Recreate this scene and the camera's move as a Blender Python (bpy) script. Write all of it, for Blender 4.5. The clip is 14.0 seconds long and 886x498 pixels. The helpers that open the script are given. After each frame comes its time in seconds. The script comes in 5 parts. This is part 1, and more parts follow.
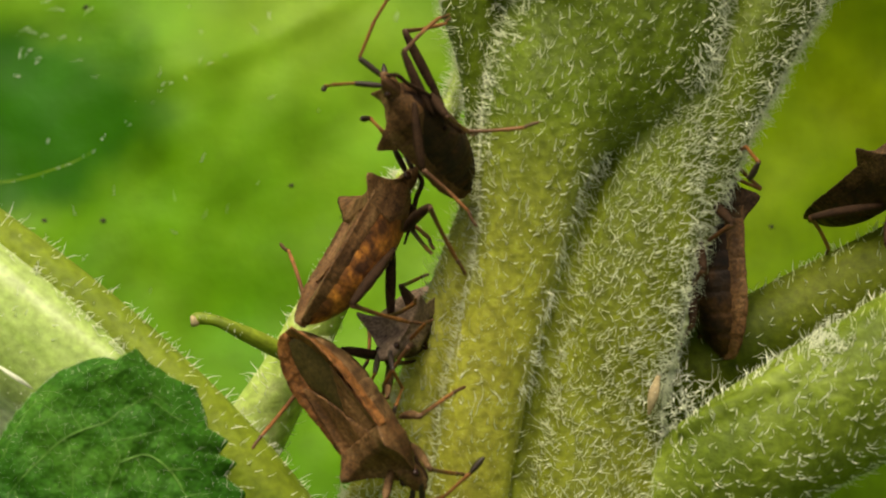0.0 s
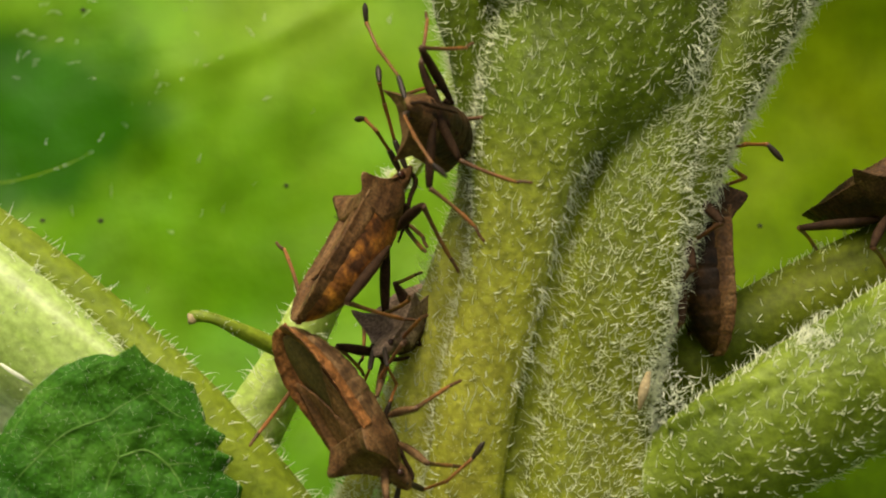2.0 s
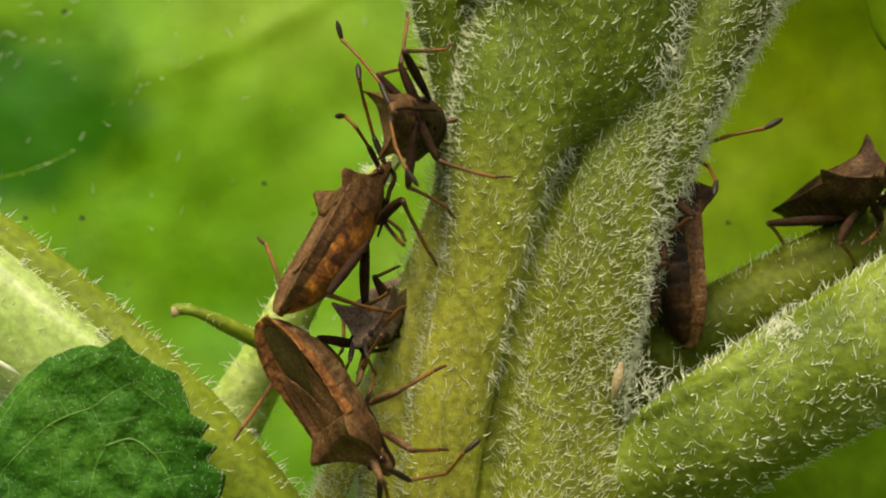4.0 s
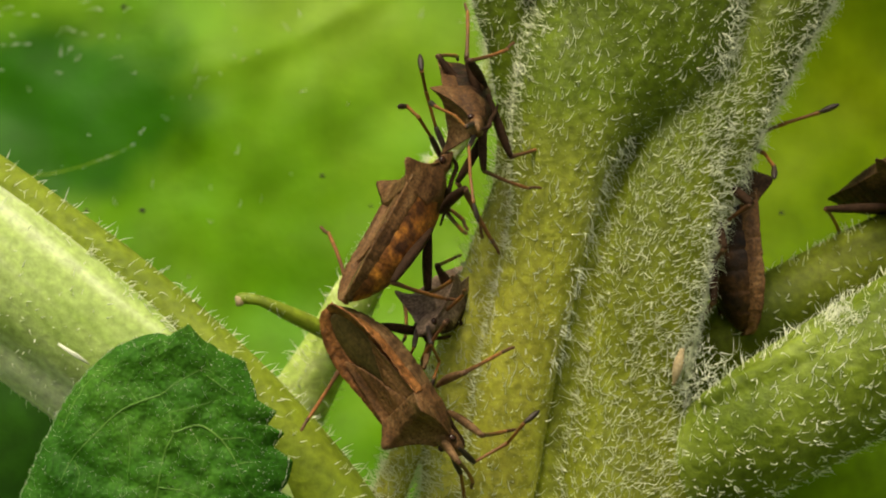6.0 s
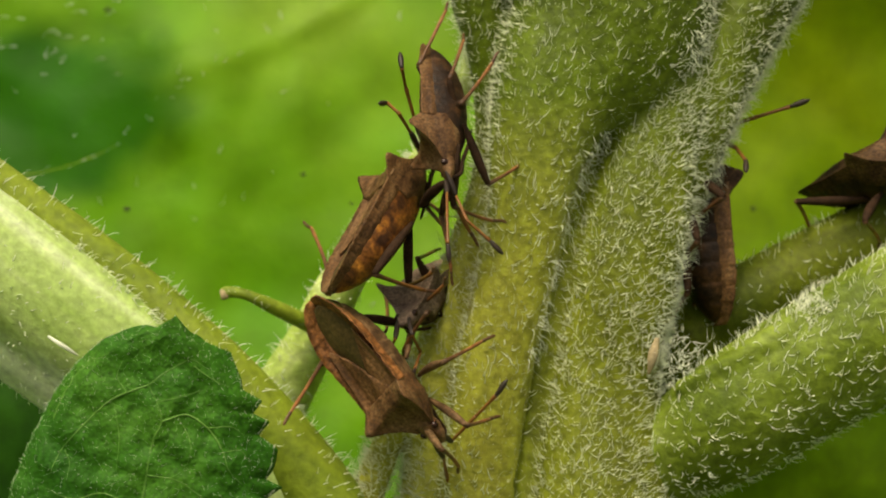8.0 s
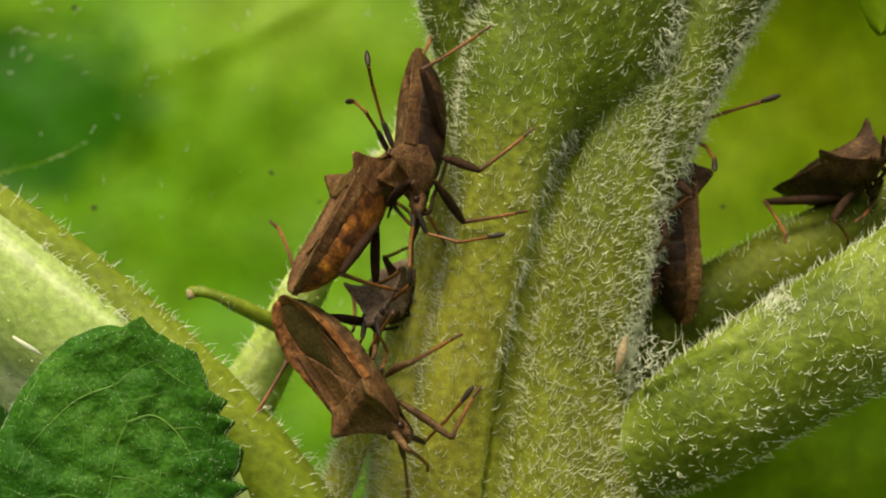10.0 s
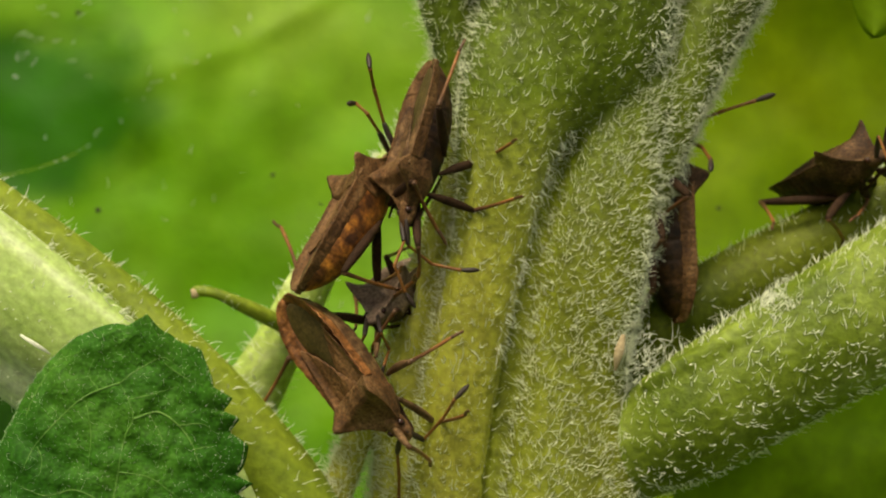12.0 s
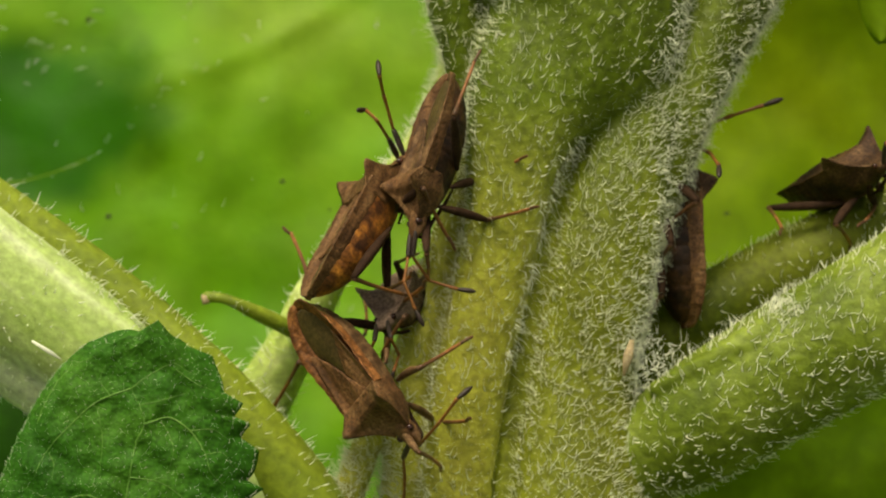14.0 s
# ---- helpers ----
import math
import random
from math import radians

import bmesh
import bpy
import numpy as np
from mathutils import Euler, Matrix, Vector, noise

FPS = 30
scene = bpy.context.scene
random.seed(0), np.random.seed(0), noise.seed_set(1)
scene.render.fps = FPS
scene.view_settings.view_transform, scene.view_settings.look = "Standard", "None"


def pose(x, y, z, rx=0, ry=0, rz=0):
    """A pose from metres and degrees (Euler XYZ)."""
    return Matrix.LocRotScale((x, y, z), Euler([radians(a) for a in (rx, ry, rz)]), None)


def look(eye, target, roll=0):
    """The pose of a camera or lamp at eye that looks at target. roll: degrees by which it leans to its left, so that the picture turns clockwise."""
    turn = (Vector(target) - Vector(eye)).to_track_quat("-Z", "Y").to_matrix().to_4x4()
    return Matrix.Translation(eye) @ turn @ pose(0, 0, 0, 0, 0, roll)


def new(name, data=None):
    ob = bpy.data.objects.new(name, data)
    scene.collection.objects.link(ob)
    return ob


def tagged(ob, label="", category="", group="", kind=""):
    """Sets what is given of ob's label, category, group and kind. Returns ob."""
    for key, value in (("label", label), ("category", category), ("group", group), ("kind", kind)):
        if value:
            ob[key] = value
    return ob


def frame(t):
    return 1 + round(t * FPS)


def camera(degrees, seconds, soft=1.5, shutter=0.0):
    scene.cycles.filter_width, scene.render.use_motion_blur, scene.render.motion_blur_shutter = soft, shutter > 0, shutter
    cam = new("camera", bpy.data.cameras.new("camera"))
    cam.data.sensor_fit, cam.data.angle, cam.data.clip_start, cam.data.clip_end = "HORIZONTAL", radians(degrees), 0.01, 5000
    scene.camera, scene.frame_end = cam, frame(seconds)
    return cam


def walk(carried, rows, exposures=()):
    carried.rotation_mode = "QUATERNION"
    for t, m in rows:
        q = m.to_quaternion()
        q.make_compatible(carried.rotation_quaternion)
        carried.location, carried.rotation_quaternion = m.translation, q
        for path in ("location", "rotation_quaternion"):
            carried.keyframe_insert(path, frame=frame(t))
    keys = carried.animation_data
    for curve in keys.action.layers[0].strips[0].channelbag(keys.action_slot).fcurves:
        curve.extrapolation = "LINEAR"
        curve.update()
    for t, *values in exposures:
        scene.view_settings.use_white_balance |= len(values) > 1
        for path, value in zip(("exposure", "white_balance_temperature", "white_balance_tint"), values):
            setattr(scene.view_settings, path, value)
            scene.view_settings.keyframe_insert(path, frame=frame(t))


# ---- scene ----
# A plant stem with dock bugs, seen close up. All lengths below are in millimetres; MM turns them into metres.
MM = 0.001
HIGH = 450.0  # height of the scene's middle above the soil

cam = camera(16.0, 14.0, soft=2.0)
cam.data.dof.use_dof = True
cam.data.dof.focus_distance = 0.236
cam.data.dof.aperture_fstop = 60.0
ROWS = [
    (0.0, 0.000, -229.008, 0.000, 0.000, -0.000, -0.000),
    (0.5, 0.161, -227.971, 0.220, 0.003, -0.055, 0.028),
    (1.0, 0.000, -227.213, 0.156, -0.033, -0.026, 0.048),
    (1.5, -0.079, -228.734, 0.465, -0.082, -0.093, 0.091),
    (2.0, -0.126, -232.653, -0.397, -0.150, 0.066, 0.078),
    (2.5, -1.012, -236.049, -1.253, -0.544, 0.141, 0.190),
    (2.7, -1.012, -236.749, -1.253, -0.657, 0.111, 0.190),
    (4.8, -3.409, -240.625, -2.473, -1.013, 0.364, 0.214),
    (5.0, -4.821, -241.464, -2.731, -1.061, 0.384, 0.313),
    (5.5, -4.971, -241.622, -2.779, -0.804, 0.359, 0.316),
    (6.0, -4.164, -241.193, -2.776, -0.381, 0.319, 0.370),
    (6.5, -4.473, -242.489, -2.838, -0.258, 0.335, 0.495),
    (7.0, -4.914, -245.135, -3.574, -0.299, 0.501, 0.467),
    (7.5, -5.829, -247.754, -4.215, -0.724, 0.567, 0.517),
    (8.0, -4.887, -247.055, -4.337, -0.898, 0.550, 0.633),
    (8.5, -3.419, -243.998, -3.673, -1.005, 0.440, 0.619),
    (8.7, -4.135, -244.846, -3.633, -1.279, 0.419, 0.782),
    (11.0, -4.037, -246.810, -4.558, -1.301, 0.566, 0.709),
    (11.5, -4.348, -248.837, -4.718, -1.362, 0.621, 0.780),
    (12.0, -4.698, -249.708, -5.001, -1.421, 0.663, 0.809),
    (12.5, -4.463, -249.732, -4.797, -1.285, 0.647, 0.728),
    (13.0, -4.776, -248.918, -4.840, -1.310, 0.719, 0.744),
    (13.5, -4.713, -248.875, -4.890, -1.281, 0.745, 0.810),
    (14.0, -4.955, -250.833, -4.926, -1.304, 0.751, 0.892),
]


def eye_pose(x, y, z, yaw, pitch, roll):
    turn = pose(0, 0, 0, 0, 0, yaw) @ pose(0, 0, 0, pitch) @ pose(0, 0, 0, 0, roll, 0) @ pose(0, 0, 0, 90)
    return Matrix.Translation((x * MM, y * MM, (z + HIGH) * MM)) @ turn


walk(cam, [(t, eye_pose(*row)) for t, *row in ROWS], exposures=[(0.0, 0.17, 7750, 1), (5.0, 0.16, 7750, 1), (8.5, 0.11, 7750, 1), (14.0, 0.10, 7750, 1)])

# ---- light ----
world = bpy.data.worlds.new("sky")
scene.world = world
world.use_nodes = True
sky = world.node_tree.nodes.new("ShaderNodeTexSky")
sky.sky_type = "NISHITA"
sky.sun_disc = False
sky.sun_elevation = radians(61)
sky.sun_rotation = radians(200)
sky.air_density, sky.dust_density, sky.ozone_density = 0.7, 6.0, 0.4
back = world.node_tree.nodes["Background"]
back.inputs["Strength"].default_value = 0.107
world.node_tree.links.new(sky.outputs["Color"], back.inputs["Color"])
sun = new("sun", bpy.data.lights.new("sun", "SUN"))
sun.data.energy = 2.7
sun.data.angle = radians(26)
sun.data.color = (1.0, 0.95, 0.85)
sun.matrix_world = look((-0.20, -0.54, 0.45 + 1.0), (0, 0, 0.45))


# ---- materials ----
def shader(name):
    m = bpy.data.materials.new(name)
    m.use_nodes = True
    return m, m.node_tree.nodes, m.node_tree.links, m.node_tree.nodes["Principled BSDF"]


def noise_node(nodes, links, scale, detail=4.0, stretch=(1, 1, 1), rough=0.55, turn=0.0):
    co = nodes.new("ShaderNodeTexCoord")
    mp = nodes.new("ShaderNodeMapping")
    mp.inputs["Scale"].default_value = stretch
    if turn:
        # grain that runs along a slanting stalk
        mp.vector_type = "TEXTURE"
        mp.inputs["Rotation"].default_value = (0, radians(turn), 0)
        mp.inputs["Scale"].default_value = [1 / k for k in stretch]
    n = nodes.new("ShaderNodeTexNoise")
    n.inputs["Scale"].default_value = scale
    n.inputs["Detail"].default_value = detail
    n.inputs["Roughness"].default_value = rough
    links.new(co.outputs["Object"], mp.inputs["Vector"])
    links.new(mp.outputs["Vector"], n.inputs["Vector"])
    return n.outputs["Fac"]


def ramp_node(nodes, links, fac, stops):
    r = nodes.new("ShaderNodeValToRGB")
    while len(r.color_ramp.elements) < len(stops):
        r.color_ramp.elements.new(0.5)
    for e, (at, colour) in zip(r.color_ramp.elements, stops):
        e.position, e.color = at, (*colour, 1)
    links.new(fac, r.inputs["Fac"])
    return r.outputs["Color"]


def blend_node(nodes, links, kind, fac, a, b):
    m = nodes.new("ShaderNodeMix")
    m.data_type, m.blend_type = "RGBA", kind
    if isinstance(fac, float):
        m.inputs[0].default_value = fac
    else:
        links.new(fac, m.inputs[0])
    for sock, v in ((m.inputs[6], a), (m.inputs[7], b)):
        if isinstance(v, tuple):
            sock.default_value = (*v, 1)
        else:
            links.new(v, sock)
    return m.outputs[2]


def bump_node(nodes, links, bsdf, height, dist, strength=0.6):
    b = nodes.new("ShaderNodeBump")
    b.inputs["Strength"].default_value = strength
    b.inputs["Distance"].default_value = dist
    links.new(height, b.inputs["Height"])
    links.new(b.outputs["Normal"], bsdf.inputs["Normal"])


def surface(name, stops, scale, fine=(0.7, 1.2), fine_scale=4000.0, stretch=(1, 1, 1), rough=0.5, relief=0.00006, relief_scale=2500.0, spec=0.4, sss=0.0, through_light=0.0, tint=(0.4, 0.6, 0.05), grade=None, turn=0.0, hollow_shade=None):
    """Two scales of colour variation, fine relief, and for leaves some light that comes through."""
    m, nodes, links, bsdf = shader(name)
    col = ramp_node(nodes, links, noise_node(nodes, links, scale, 5, stretch, turn=turn), stops)
    lo, hi = fine
    spots = ramp_node(nodes, links, noise_node(nodes, links, fine_scale, 3), [(0.3, (lo,) * 3), (0.7, (hi,) * 3)])
    col = blend_node(nodes, links, "MULTIPLY", 1.0, col, spots)
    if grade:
        # colour that shifts to another tint from one height to the next
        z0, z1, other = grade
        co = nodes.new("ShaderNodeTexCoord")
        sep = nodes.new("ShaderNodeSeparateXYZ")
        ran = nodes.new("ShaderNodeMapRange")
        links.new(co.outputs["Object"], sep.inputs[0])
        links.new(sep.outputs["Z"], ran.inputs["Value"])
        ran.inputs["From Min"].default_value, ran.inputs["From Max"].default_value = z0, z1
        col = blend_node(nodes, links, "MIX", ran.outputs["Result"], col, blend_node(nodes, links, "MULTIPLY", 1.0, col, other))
    if hollow_shade:
        # shade of a hollow in the leaf, painted as a dark green oval: middle x and z, half length and half width in
        # metres, slant; and its tint
        (cx, cz, ax, az, slant), other = hollow_shade
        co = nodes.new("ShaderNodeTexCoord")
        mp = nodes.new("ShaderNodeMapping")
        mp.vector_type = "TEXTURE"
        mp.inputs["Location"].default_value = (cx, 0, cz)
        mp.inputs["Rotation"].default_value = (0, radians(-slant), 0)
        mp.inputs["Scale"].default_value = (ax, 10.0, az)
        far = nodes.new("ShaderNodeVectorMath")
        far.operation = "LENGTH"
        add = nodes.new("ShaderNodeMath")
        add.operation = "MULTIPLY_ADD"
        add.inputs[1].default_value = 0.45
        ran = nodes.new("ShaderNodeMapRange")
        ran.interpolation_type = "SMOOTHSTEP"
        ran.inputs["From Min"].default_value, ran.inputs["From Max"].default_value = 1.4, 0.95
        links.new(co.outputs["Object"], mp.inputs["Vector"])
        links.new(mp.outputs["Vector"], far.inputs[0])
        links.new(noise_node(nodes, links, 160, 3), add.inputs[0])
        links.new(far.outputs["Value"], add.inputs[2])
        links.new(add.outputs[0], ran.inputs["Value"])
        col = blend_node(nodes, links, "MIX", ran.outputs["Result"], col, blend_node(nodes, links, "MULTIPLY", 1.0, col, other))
    links.new(col, bsdf.inputs["Base Color"])
    bsdf.inputs["Roughness"].default_value = rough
    bsdf.inputs["Specular IOR Level"].default_value = spec
    if sss:
        bsdf.inputs["Subsurface Weight"].default_value = sss
        bsdf.inputs["Subsurface Radius"].default_value = (1.0, 1.0, 0.3)
        bsdf.inputs["Subsurface Scale"].default_value = 0.0006
    bump_node(nodes, links, bsdf, noise_node(nodes, links, relief_scale, 4), relief)
    if through_light:
        tr = nodes.new("ShaderNodeBsdfTranslucent")
        tcol = blend_node(nodes, links, "MULTIPLY", 0.7, col, tint)
        links.new(blend_node(nodes, links, "ADD", 0.5, tcol, tint), tr.inputs["Color"])
        mix = nodes.new("ShaderNodeMixShader")
        mix.inputs[0].default_value = through_light
        links.new(bsdf.outputs[0], mix.inputs[1])
        links.new(tr.outputs[0], mix.inputs[2])
        links.new(mix.outputs[0], nodes["Material Output"].inputs["Surface"])
    return m


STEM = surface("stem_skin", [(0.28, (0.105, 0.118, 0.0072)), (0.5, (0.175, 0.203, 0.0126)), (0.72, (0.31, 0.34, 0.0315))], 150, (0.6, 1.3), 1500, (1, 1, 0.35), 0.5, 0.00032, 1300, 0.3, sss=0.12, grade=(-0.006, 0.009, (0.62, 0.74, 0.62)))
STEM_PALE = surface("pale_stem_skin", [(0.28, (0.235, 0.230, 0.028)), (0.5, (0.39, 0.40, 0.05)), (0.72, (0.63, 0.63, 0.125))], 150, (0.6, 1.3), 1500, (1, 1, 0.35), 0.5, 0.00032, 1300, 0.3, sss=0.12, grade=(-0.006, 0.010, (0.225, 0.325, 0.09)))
BRANCH = surface("branch_skin", [(0.3, (0.090, 0.135, 0.009)), (0.5, (0.150, 0.208, 0.017)), (0.7, (0.26, 0.335, 0.06))], 190, (0.7, 1.25), 1500, (1, 1, 1), 0.55, 0.0003, 1500, 0.25, sss=0.12)
# pale streaked skin; its whitest tone also stands in for a sheen
PETIOLE = surface("petiole_skin", [(0.3, (0.26, 0.40, 0.06)), (0.48, (0.46, 0.60, 0.19)), (0.68, (0.80, 0.88, 0.58))], 260, (0.75, 1.18), 1500, (0.12, 1, 1), 0.42, 0.00018, 1500, 0.35, sss=0.12, turn=39.0)
RIDGE = surface("petiole_edge_skin", [(0.3, (0.135, 0.20, 0.012)), (0.6, (0.25, 0.32, 0.030))], 220, (0.75, 1.2), 1500, (0.2, 1, 1), 0.5, 0.0002, 1500, 0.3, sss=0.12, turn=39.0)
PALE = surface("pale_petiole_skin", [(0.3, (0.34, 0.48, 0.08)), (0.5, (0.49, 0.62, 0.16)), (0.68, (0.66, 0.75, 0.32))], 260, (0.7, 1.2), 1500, (1, 1, 1), 0.5, 0.00025, 1500, 0.3, sss=0.12)
# darker branch skin, with the back branch's shade put into the colour
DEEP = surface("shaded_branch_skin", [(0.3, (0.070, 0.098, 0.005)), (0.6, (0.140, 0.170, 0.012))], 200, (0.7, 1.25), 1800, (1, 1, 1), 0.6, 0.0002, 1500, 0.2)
HAIR, _n, _l, _b = shader("plant_hair")
_b.inputs["Base Color"].default_value = (0.95, 0.97, 0.82, 1)
_b.inputs["Roughness"].default_value = 0.35
_t = _n.new("ShaderNodeBsdfTranslucent")
_t.inputs["Color"].default_value = (0.92, 0.96, 0.70, 1)
_m = _n.new("ShaderNodeMixShader")
_m.inputs[0].default_value = 0.28
_l.new(_b.outputs[0], _m.inputs[1])
_l.new(_t.outputs[0], _m.inputs[2])
_l.new(_m.outputs[0], _n["Material Output"].inputs["Surface"])
LEAF = surface("serrate_leaf", [(0.3, (0.018, 0.098, 0.004)), (0.5, (0.036, 0.142, 0.009)), (0.75, (0.082, 0.225, 0.020))], 110, (0.55, 1.4), 3600, (1, 1, 1), 0.6, 0.00025, 2300, 0.18, through_light=0.12, tint=(0.12, 0.30, 0.02))
# near-black green: the shade below the leaf stalk is put into this colour
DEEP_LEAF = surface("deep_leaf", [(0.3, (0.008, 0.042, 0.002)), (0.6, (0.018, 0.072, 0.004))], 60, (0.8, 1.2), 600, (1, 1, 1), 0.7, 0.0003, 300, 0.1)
LEAF_VEIN = surface("leaf_vein", [(0.3, (0.075, 0.20, 0.022)), (0.7, (0.15, 0.31, 0.05))], 200, rough=0.5)
BACK_LEAF = surface("back_leaf", [(0.28, (0.098, 0.290, 0.006)), (0.43, (0.142, 0.340, 0.010)), (0.57, (0.195, 0.382, 0.018)), (0.74, (0.265, 0.435, 0.034))], 38, (0.82, 1.18), 190, (1, 1, 1), 0.5, 0.0005, 220, 0.14, through_light=0.3, tint=(0.21, 0.45, 0.012), hollow_shade=((-0.0412, 0.0104, 0.0182, 0.0090, 10.0), (0.18, 0.43, 0.03)))
OLIVE_LEAF = surface("olive_leaf", [(0.28, (0.15, 0.29, 0.003)), (0.43, (0.23, 0.37, 0.006)), (0.6, (0.32, 0.44, 0.012)), (0.78, (0.40, 0.50, 0.035))], 34, (0.8, 1.15), 300, (1, 1, 1), 0.45, 0.0004, 250, 0.25, through_light=0.3, tint=(0.36, 0.48, 0.015))
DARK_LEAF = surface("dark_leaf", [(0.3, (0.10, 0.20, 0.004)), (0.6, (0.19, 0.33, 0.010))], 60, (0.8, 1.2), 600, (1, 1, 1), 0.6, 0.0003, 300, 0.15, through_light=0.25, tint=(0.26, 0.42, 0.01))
BUG = surface("bug_shell", [(0.32, (0.022, 0.010, 0.005)), (0.5, (0.065, 0.032, 0.014)), (0.70, (0.14, 0.078, 0.037))], 520, (0.35, 1.45), 4200, (1, 1, 1), 0.65, 0.00022, 2600, 0.22)
BUG_WING = surface("bug_wing", [(0.32, (0.055, 0.024, 0.009)), (0.5, (0.145, 0.070, 0.027)), (0.70, (0.25, 0.14, 0.062))], 900, (0.4, 1.4), 4800, (0.3, 1, 1), 0.6, 0.00018, 3000, 0.25)
BUG_GREY = surface("bug_shell_grey", [(0.32, (0.12, 0.075, 0.055)), (0.65, (0.32, 0.225, 0.165))], 520, (0.45, 1.35), 4200, (1, 1, 1), 0.7, 0.0002, 2600, 0.2)
BUG_BELLY = surface("bug_belly", [(0.36, (0.015, 0.007, 0.004)), (0.52, (0.038, 0.017, 0.007)), (0.70, (0.09, 0.038, 0.012))], 700, (0.45, 1.3), 4000, (1, 1, 1), 0.55, 0.00014, 3000, 0.25)
BUG_TAN = surface("bug_tan", [(0.34, (0.055, 0.026, 0.011)), (0.5, (0.135, 0.072, 0.031)), (0.68, (0.26, 0.15, 0.07))], 900, (0.45, 1.4), 4500, (1, 1, 1), 0.6, 0.00022, 3000, 0.25)
BUG_RUST = surface("bug_rust", [(0.32, (0.062, 0.026, 0.010)), (0.5, (0.16, 0.074, 0.027)), (0.70, (0.31, 0.155, 0.066))], 1000, (0.45, 1.4), 4500, (0.35, 1, 1), 0.55, 0.00022, 3000, 0.28)
BUG_RIM = surface("bug_rim", [(0.34, (0.085, 0.032, 0.010)), (0.5, (0.22, 0.085, 0.026)), (0.70, (0.44, 0.18, 0.06))], 1300, (0.5, 1.4), 4500, (1, 1, 1), 0.5, 0.00022, 3000, 0.3)
BUG_FLANK = surface("bug_flank", [(0.36, (0.06, 0.022, 0.008)), (0.5, (0.23, 0.082, 0.017)), (0.66, (0.55, 0.22, 0.034))], 700, (0.45, 1.3), 4000, (1, 1, 1), 0.5, 0.00014, 3000, 0.3)
MEMBRANE = surface("wing_membrane", [(0.3, (0.055, 0.036, 0.010)), (0.7, (0.12, 0.078, 0.026))], 600, (0.5, 1.3), 4000, rough=0.45, relief=0.0001, relief_scale=2500, spec=0.35)
LEG_DARK = surface("bug_leg", [(0.3, (0.014, 0.007, 0.004)), (0.65, (0.055, 0.028, 0.015))], 900, (0.6, 1.3), 6000, rough=0.75, relief=0.00008, relief_scale=5000, spec=0.12)
LEG_RED = surface("bug_shin", [(0.3, (0.06, 0.026, 0.012)), (0.65, (0.13, 0.058, 0.024))], 700, (0.6, 1.3), 6000, rough=0.45, relief=0.00003, relief_scale=5000, grade=(0.0006, 0.0036, (2.6, 2.3, 1.7)))
FEELER = surface("bug_feeler", [(0.3, (0.17, 0.062, 0.016)), (0.7, (0.30, 0.12, 0.026))], 700, rough=0.4, relief=0.00002)
FEELER_DARK = surface("bug_feeler_dark", [(0.3, (0.016, 0.010, 0.008)), (0.7, (0.05, 0.03, 0.022))], 900, rough=0.5, relief=0.00003)
EYE = surface("bug_eye", [(0.3, (0.02, 0.008, 0.006)), (0.7, (0.06, 0.02, 0.012))], 900, rough=0.25, relief=0.00001)
SCAR = surface("dry_scar", [(0.3, (0.30, 0.22, 0.11)), (0.7, (0.50, 0.40, 0.24))], 600, rough=0.8)
SPECK = surface("dark_speck", [(0.3, (0.02, 0.02, 0.008)), (0.7, (0.05, 0.05, 0.02))], 900, rough=0.8)
SOIL = surface("soil", [(0.3, (0.03, 0.05, 0.015)), (0.6, (0.06, 0.10, 0.03))], 6, (0.7, 1.3), 80, rough=0.9, relief=0.004, relief_scale=60)


# ---- mesh tools ----
def V(p):
    return Vector((p[0] * MM, p[1] * MM, (p[2] + HIGH) * MM))


def mesh_of(name, verts, faces, material, smooth=True, scale=MM):
    me = bpy.data.meshes.new(name)
    me.from_pydata([tuple(float(c) * scale for c in v) for v in verts], [], faces)
    me.materials.append(material)
    if smooth:
        me.polygons.foreach_set("use_smooth", [True] * len(me.polygons))
    me.update()
    return me


def glide(points, n):
    """A smooth run of n points through the given ones."""
    P = np.array(points, float)
    k = len(P)
    if k == 2:
        P = np.array([P[0], (P[0] + P[1]) / 2, P[1]])
        k = 3
    s = np.arange(k)
    d = np.zeros_like(P)
    d[1:-1] = (P[2:] - P[:-2]) / 2
    d[0], d[-1] = P[1] - P[0], P[-1] - P[-2]
    out = []
    for x in np.linspace(0, k - 1, n):
        i = min(int(x), k - 2)
        u = x - i
        h = (2 * u**3 - 3 * u**2 + 1, u**3 - 2 * u**2 + u, -2 * u**3 + 3 * u**2, u**3 - u**2)
        out.append(h[0] * P[i] + h[1] * d[i] + h[2] * P[i + 1] + h[3] * d[i + 1])
    return np.array(out)


